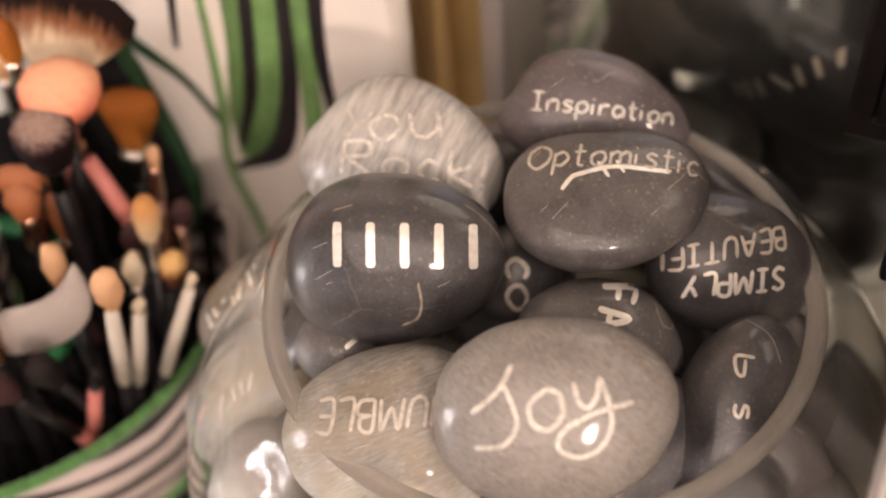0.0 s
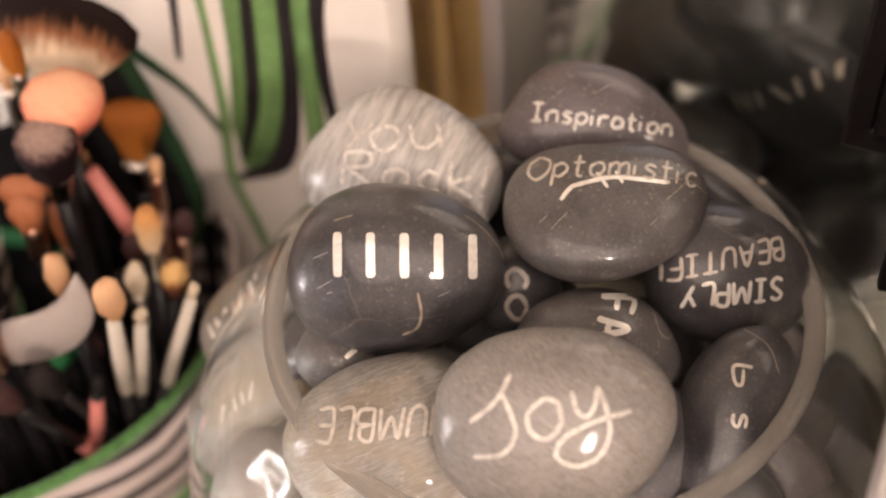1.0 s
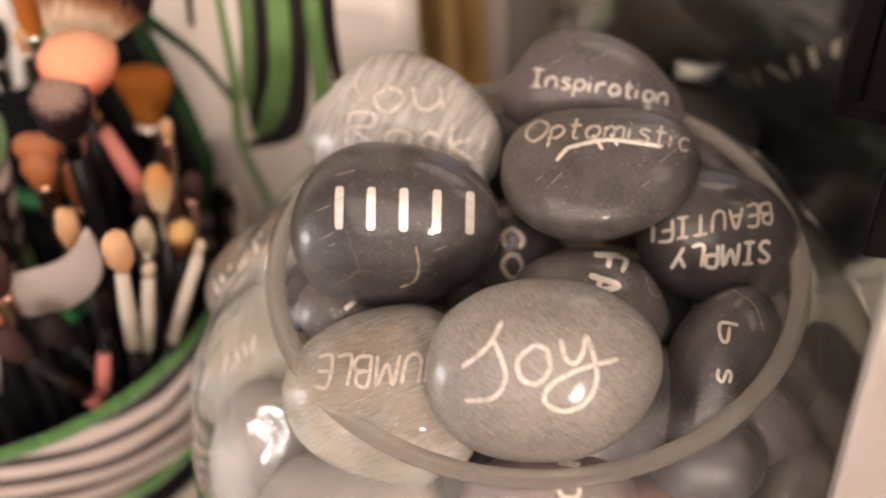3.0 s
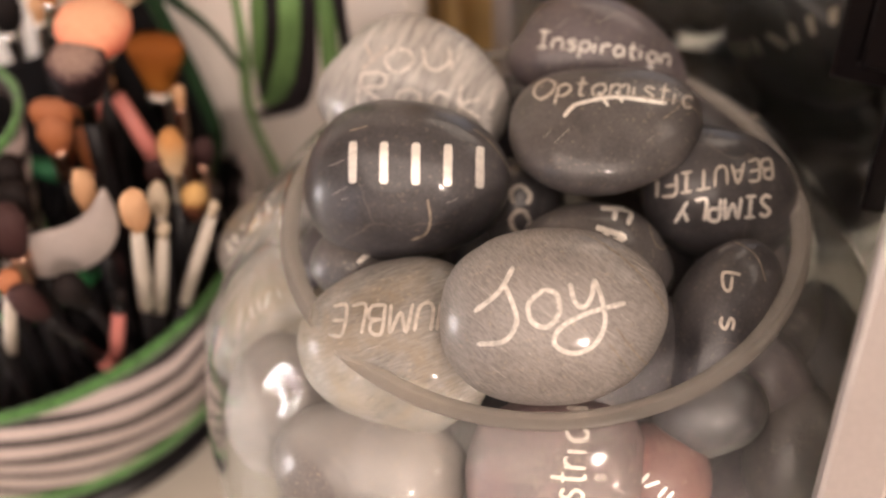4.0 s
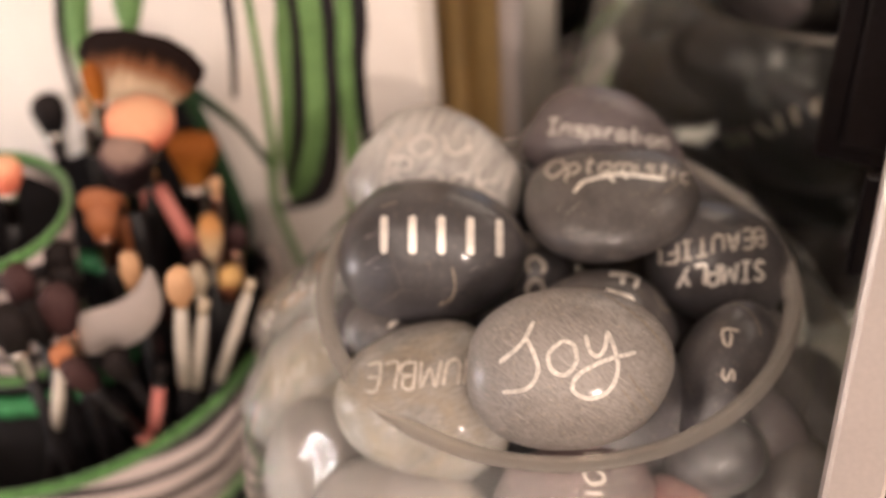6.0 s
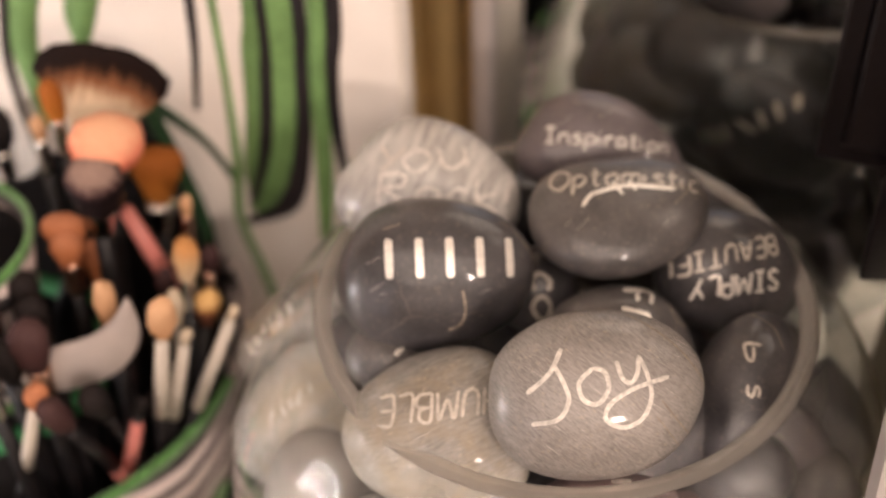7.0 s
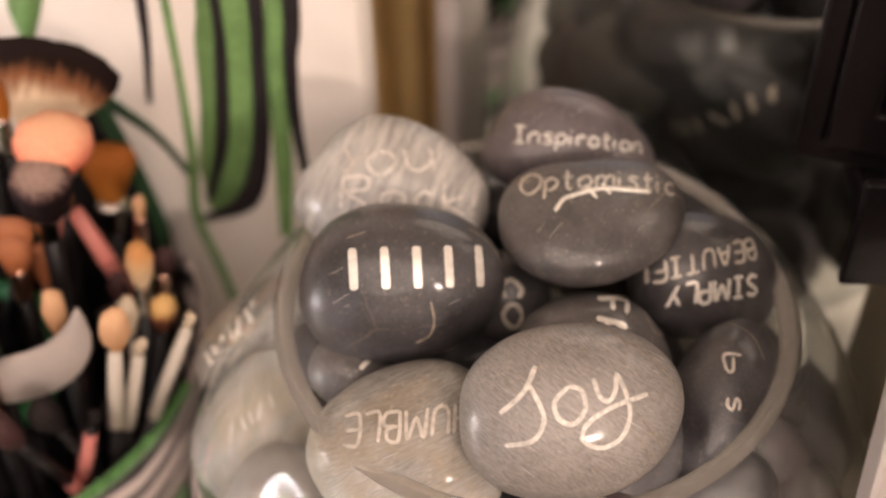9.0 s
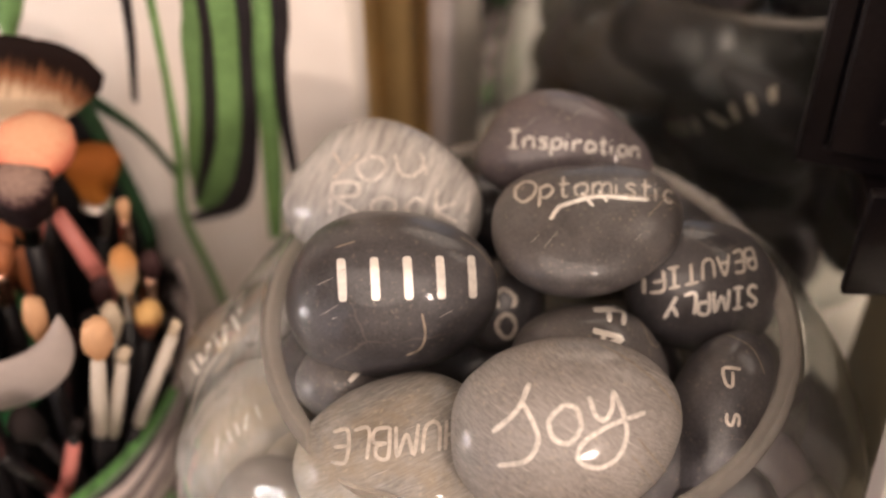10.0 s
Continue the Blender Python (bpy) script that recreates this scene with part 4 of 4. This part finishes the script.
brush((-0.106, 0.032, 0.161), (-0.165, 0.048, B), 0.0018, "pale", None, grip=(HANDLE_WHITE, 0.66, 0.995), label="slanting brush with long ivory handle", thick=0.0021, head_len=0.004)
brush((-0.1490, 0.084, 0.172), (-0.1270, 0.077, 0.100), 0.0024, "brown", None, HANDLE_BLACK, grip=(HANDLE_PINK, 0.28, 0.99), label="slanting brush with coral pink handle", thick=0.0029, head_len=0.003)
brush((-0.1411, 0.0167, 0.1361), (-0.1781, 0.0439, 0.0120), 0.0022, "black", None, grip=(HANDLE_PINK, 0.643, 0.967), label="dark brush with coral pink band", thick=0.0023, head_len=0.008)
brush((-0.166, 0.070, 0.176), (-0.172, 0.060, B), 0.0076, "rust", COPPER, label="wide rust-brown angled brush", flat=0.5, head_len=0.013)
brush((-0.158, 0.076, 0.158), (-0.170, 0.074, B), 0.0060, "rust", COPPER, label="rust-brown flat brush with copper ferrule", flat=0.5, head_len=0.022)
brush((-0.1690, 0.005, 0.160), (-0.214, 0.034, 0.030), 0.0040, "rust", None, grip=(HANDLE_WHITE, 0.60, 0.995), label="orange-tipped brush with ivory handle", thick=0.0021, head_len=0.013)
brush((-0.167, -0.001, 0.158), (-0.150, 0.052, B), 0.0046, "dusk", None, HANDLE_BLACK, grip=(HANDLE_PINK, 0.56, 0.66), label="dusky brown brush with coral band leaning forward", head_len=0.022, thick=0.0026)
brush((-0.156, 0.010, 0.150), (-0.146, 0.056, B), 0.0050, "black", None, HANDLE_BLACK, label="black brush leaning on the rim", head_len=0.020, thick=0.0022)
brush((-0.145, 0.1110, 0.217), (-0.217, 0.110, B), 0.0036, "fan", CHROME, label="large fan brush with cream hair and dark tips", flat=0.14, head_len=0.047, taper=[(0.004, -0.001), (0.009, 0.22), (0.0175, 0.45), (0.0240, 0.66), (0.0235, 0.80), (0.018, 0.92), (0.010, 0.985), (0, 1.0)])
brush((-0.166, 0.100, 0.212), (-0.166, 0.096, B), 0.0040, "amber", CHROME, label="small amber detail brush", head_len=0.016)
brush((-0.206, 0.150, 0.165), (-0.203, 0.132, B), 0.0075, "black", CHROME, label="round black brush at the back", head_len=0.018)
brush((-0.124, 0.084, 0.168), (-0.148, 0.090, B), 0.0022, "nude", COPPER, HANDLE_WOOD, label="slim brown brush with pale tip", head_len=0.009, thick=0.0026)
brush((-0.118, 0.078, 0.148), (-0.146, 0.082, B), 0.0040, "dusk", COPPER, label="small dark wine-coloured brush", head_len=0.013)
brush((-0.192, 0.060, 0.200), (-0.207, 0.062, 0.1055), 0.0060, "peach", CHROME, label="pink puff brush in the small cup", head_len=0.014)
brush((-0.176, 0.040, 0.165), (-0.184, 0.044, B), 0.0060, "black", CHROME, label="short black smudge brush", head_len=0.018)
brush((-0.134, 0.066, 0.150), (-0.150, 0.070, B), 0.0035, "dusk", CHROME, label="slim dark brush with chrome ferrule", head_len=0.014)
for k in range(6):
    px, py = -0.152 - 0.012 * (k % 3), 0.045 + 0.009 * k
    brush((px + 0.010, py - 0.004, 0.112 + 0.006 * (k % 4)), (px - 0.004, py + 0.002, B), 0.0036, ("black", "dusk", "black")[k % 3], (CHROME, None, None)[k % 3], label="dark slim brush among the others", head_len=0.014, thick=0.0018)

for k, (px, py, pz) in enumerate(((-0.184, 0.024, 0.163), (-0.190, 0.034, 0.172), (-0.180, 0.050, 0.168))):
    brush((px, py, pz), (px * 0.9 - 0.022, py + 0.012, B), 0.0058, ("black", "dusk")[k % 2], None, label="soft black blending brush" if k % 2 == 0 else "soft dark brown blending brush", head_len=0.020)
brush((-0.174, 0.024, 0.170), (-0.180, 0.032, B), 0.0068, "dusk", COPPER, label="soft dark brown powder brush", head_len=0.022)
brush((-0.189, 0.012, 0.172), (-0.190, 0.024, B), 0.0070, "black", CHROME, label="soft black powder brush", head_len=0.020)
brush((-0.165, 0.066, 0.172), (-0.178, 0.066, B), 0.0058, "rust", COPPER, label="broad rust-coloured blush brush", head_len=0.014)
brush((-0.179, 0.118, 0.184), (-0.186, 0.112, B), 0.0030, "nude", CHROME, label="small brush with bright chrome ferrule", head_len=0.010)
brush((-0.1285, 0.046, 0.158), (-0.146, 0.048, B), 0.0034, "pale", CHROME, label="slim cream eyeshadow brush", head_len=0.016, thick=0.0022)

# crescent silicone applicator
crescent = thing("silicone_applicator", "frosted crescent-shaped silicone applicator on a clear stick", "applicator", pose(-0.1700, 0.028, B))
bm = bmesh.new()
rows = []
for k in range(33):
    s = k / 32
    a = math.pi * (1.10 + 0.98 * s)
    w = 0.0125 * math.sin(math.pi * min(1, max(0, s))) ** 0.8 + 0.0006
    rows.append([bm.verts.new((0.0310 * math.cos(a) * (1 - f * w / 0.0310), y, 0.1555 + 0.0310 * math.sin(a) * (1 - f * w / 0.0310)))
                 for f, y in ((-0.2, 0), (-0.1, 0.0014), (1.35, 0.0014), (1.5, 0), (1.35, -0.0014), (-0.1, -0.0014))])
for a, b in zip(rows, rows[1:]):
    for j in range(6):
        bm.faces.new((a[j], b[j], b[(j + 1) % 6], a[(j + 1) % 6]))
bm.faces.new(rows[0]), bm.faces.new(list(reversed(rows[-1])))
bmesh.ops.recalc_face_normals(bm, faces=bm.faces)
part("crescent", bm, SILICONE, crescent)
part("stick", tube([(-0.004, 0.006, 0), (-0.001, 0.001, 0.135)], 0.002), HANDLE_BLACK, crescent)

# ---- boxes and frames beside the bowl ----
def riser(label, at, x0, x1, y0, y1, high):
    """A clear acrylic stand: a top plate on four walls."""
    ob = thing("added_stand", label, "stand", at)
    for nm, d in (("top", (x0, x1, y0, y1, high - 0.004, high)), ("side", (x0, x0 + 0.003, y0, y1, 0.0, high - 0.0042)), ("side", (x1 - 0.003, x1, y0, y1, 0.0, high - 0.0042))):
        p = part(nm, box(*d, 0.0008), acrylic_m, ob)
        p.visible_shadow = False
    return ob


# made-up support, clear and shadowless to leave the table beneath lit
riser("added low clear acrylic support under the silver photo frame", pose(0.19, -0.125, 0), -0.112, 0.06, -0.06, 0.060, 0.158)
# made-up support; its olive colour stands in for the dimly lit table
store = thing("added_box", "added box under the glossy black box, olive-beige like the table in dim light", "box", pose(0.097, 0.0, 0, 0, 0, -14))
part("body", box(0.0235, 0.121, -0.034, 0.051, 0.0, 0.158, 0.0015), DIM_OLIVE, store)
part("lid", box(0.022, 0.1225, -0.0355, 0.0525, 0.1585, 0.186, 0.0015), DIM_OLIVE, store)


def moulded_frame(name, label, at, wide, high, steps, mat, mats=None, inner=None, print_mat=None, depth=0.016):
    """A picture frame with its lower left corner at the pose's origin. steps: (from, to, proud) of each moulding band."""
    ob = thing(name, label, "picture frame", at)
    for n, (a, b, proud) in enumerate(steps):
        m = mats[n] if mats else mat
        for rail, (p, q) in {"left_rail": ((a, a), (a, high - a)), "right_rail": ((wide - a, high - a), (wide - a, a)), "top_rail": ((a, high - a), (wide - a, high - a)), "bottom_rail": ((wide - a, a), (a, a))}.items():
            bm = bmesh.new()
            p, q = Vector(p), Vector(q)
            d = (q - p).normalized()
            nrm = Vector((d.y, -d.x))
            g = b - a
            p2, q2 = p + nrm * g + d * g, q + nrm * g - d * g
            r = min(0.0012, g * 0.2)
            front = [(p, depth * 0.2), (p, -proud + r), (p.lerp(p2, r / g), -proud), (p.lerp(p2, 1 - r / g), -proud), (p2, -proud + r), (p2, depth * 0.2)]
            back = [(q, depth * 0.2), (q, -proud + r), (q.lerp(q2, r / g), -proud), (q.lerp(q2, 1 - r / g), -proud), (q2, -proud + r), (q2, depth * 0.2)]
            va = [bm.verts.new((u.x, y, u.y)) for u, y in front]
            vb = [bm.verts.new((u.x, y, u.y)) for u, y in back]
            for i in range(6):
                bm.faces.new((va[i], vb[i], vb[(i + 1) % 6], va[(i + 1) % 6]))
            bm.faces.new(va), bm.faces.new(list(reversed(vb)))
            bmesh.ops.recalc_face_normals(bm, faces=bm.faces)
            hard(part(rail, bm, m, ob))
    e = steps[-1][1]
    hard(part("print", box(e - 0.001, wide - e + 0.001, 0.0, 0.002, e - 0.001, high - e + 0.001), print_mat, ob))
    part("backing", box(0.002, wide - 0.002, depth * 0.2 + 0.0003, depth * 0.5, 0.002, high - 0.002, 0.001), BLACK, ob)
    return ob


lean = pose(0.0610, -0.1004, 0.1582, -13.3, 0, -16.8)
silver = moulded_frame("silver_photo_frame", "silver photo frame with cream inner edge and burgundy print", lean, 0.20, 0.26,
                       [(0.0, 0.0150, 0.010), (0.0153, 0.0165, 0.004), (0.0166, 0.0245, 0.007)], SILVER, [SILVER, BLACK, CREAM], print_mat=BURGUNDY)
hard(part("print_band", box(0.0245, 0.175, -0.0006, -0.0002, 0.0242, 0.0285), ORANGE, silver, "terracotta band along the print"))
part("easel", box(0.08, 0.12, 0.009, 0.0115, 0.0, 0.16, 0.001), BLACK, silver).rotation_euler = (radians(-12), 0, 0)

dark = moulded_frame("black_picture_frame", "black moulded wooden picture frame leaning back", pose(0.0923, 0.0448, 0.1994, -10, 0, -24), 0.22, 0.28,
                     [(0.0, 0.008, 0.008), (0.0082, 0.022, 0.013), (0.0222, 0.031, 0.009), (0.0312, 0.037, 0.006)], EBONY, print_mat=CREAM)
tray = thing("black_box", "glossy black box on the added olive box, before the picture frame", "box", pose(0.0922, -0.0054, 0.1862, 0, 0, -10))
part("body", box(0.010, 0.13, 0.0042, 0.066, 0.0, 0.0130, 0.001), EBONY, tray)
part("front_panel", box(0.0, 0.13, 0.0, 0.004, 0.0, 0.040, 0.001), EBONY, tray)

# ---- LED ornament that shows as a reflection, and added lamp shades out of view ----
led = thing("led_ornament", "curled white LED ornament glowing beside the table", "lamp", pose(-0.62, -0.10, 0.0, 0, 0, 90))
part("stand", lathe([(0, 0), (0.05, 0), (0.05, 0.008), (0.006, 0.014), (0.006, 0.09), (0, 0.09)], 32), BLACK, led)
for curl in ([(0.114, 0.118), (0.111, 0.145), (0.098, 0.172), (0.061, 0.208), (0.008, 0.217), (-0.011, 0.182), (0.004, 0.138)],
             [(0.122, 0.066), (0.116, 0.090), (0.101, 0.112), (0.061, 0.136), (0.019, 0.125), (0.028, 0.077)]):
    line = smooth_line([(x, 0, z) for x, z in curl], 8)
    part("glow_tube", tube(line, [0.0046 + 0.0016 * math.sin(k * 1.6) for k in range(len(line))]), glow_m, led)
# made-up shades that give no light themselves
for nm, at, r in (("added_ceiling_shade", (-0.25, -0.95, 1.725), 1.1), ("added_wall_shade", (1.30, -0.72, 0.9), 0.09)):
    lamp = thing(nm, "added unlit lamp shade, out of view", "lamp", Matrix.Translation(at))
    part("shade", lathe([(r, 0.0), (r * 0.9, 0.022), (0, 0.025)], 48), CEIL, lamp)
part("bracket", tube([(1.30, -0.72, 0.91), (1.55, -0.72, 0.91), (1.80, -0.72, 0.91)], 0.012), BLACK, bpy.data.objects["added_wall_shade"]).matrix_parent_inverse = bpy.data.objects["added_wall_shade"].matrix_world.inverted()
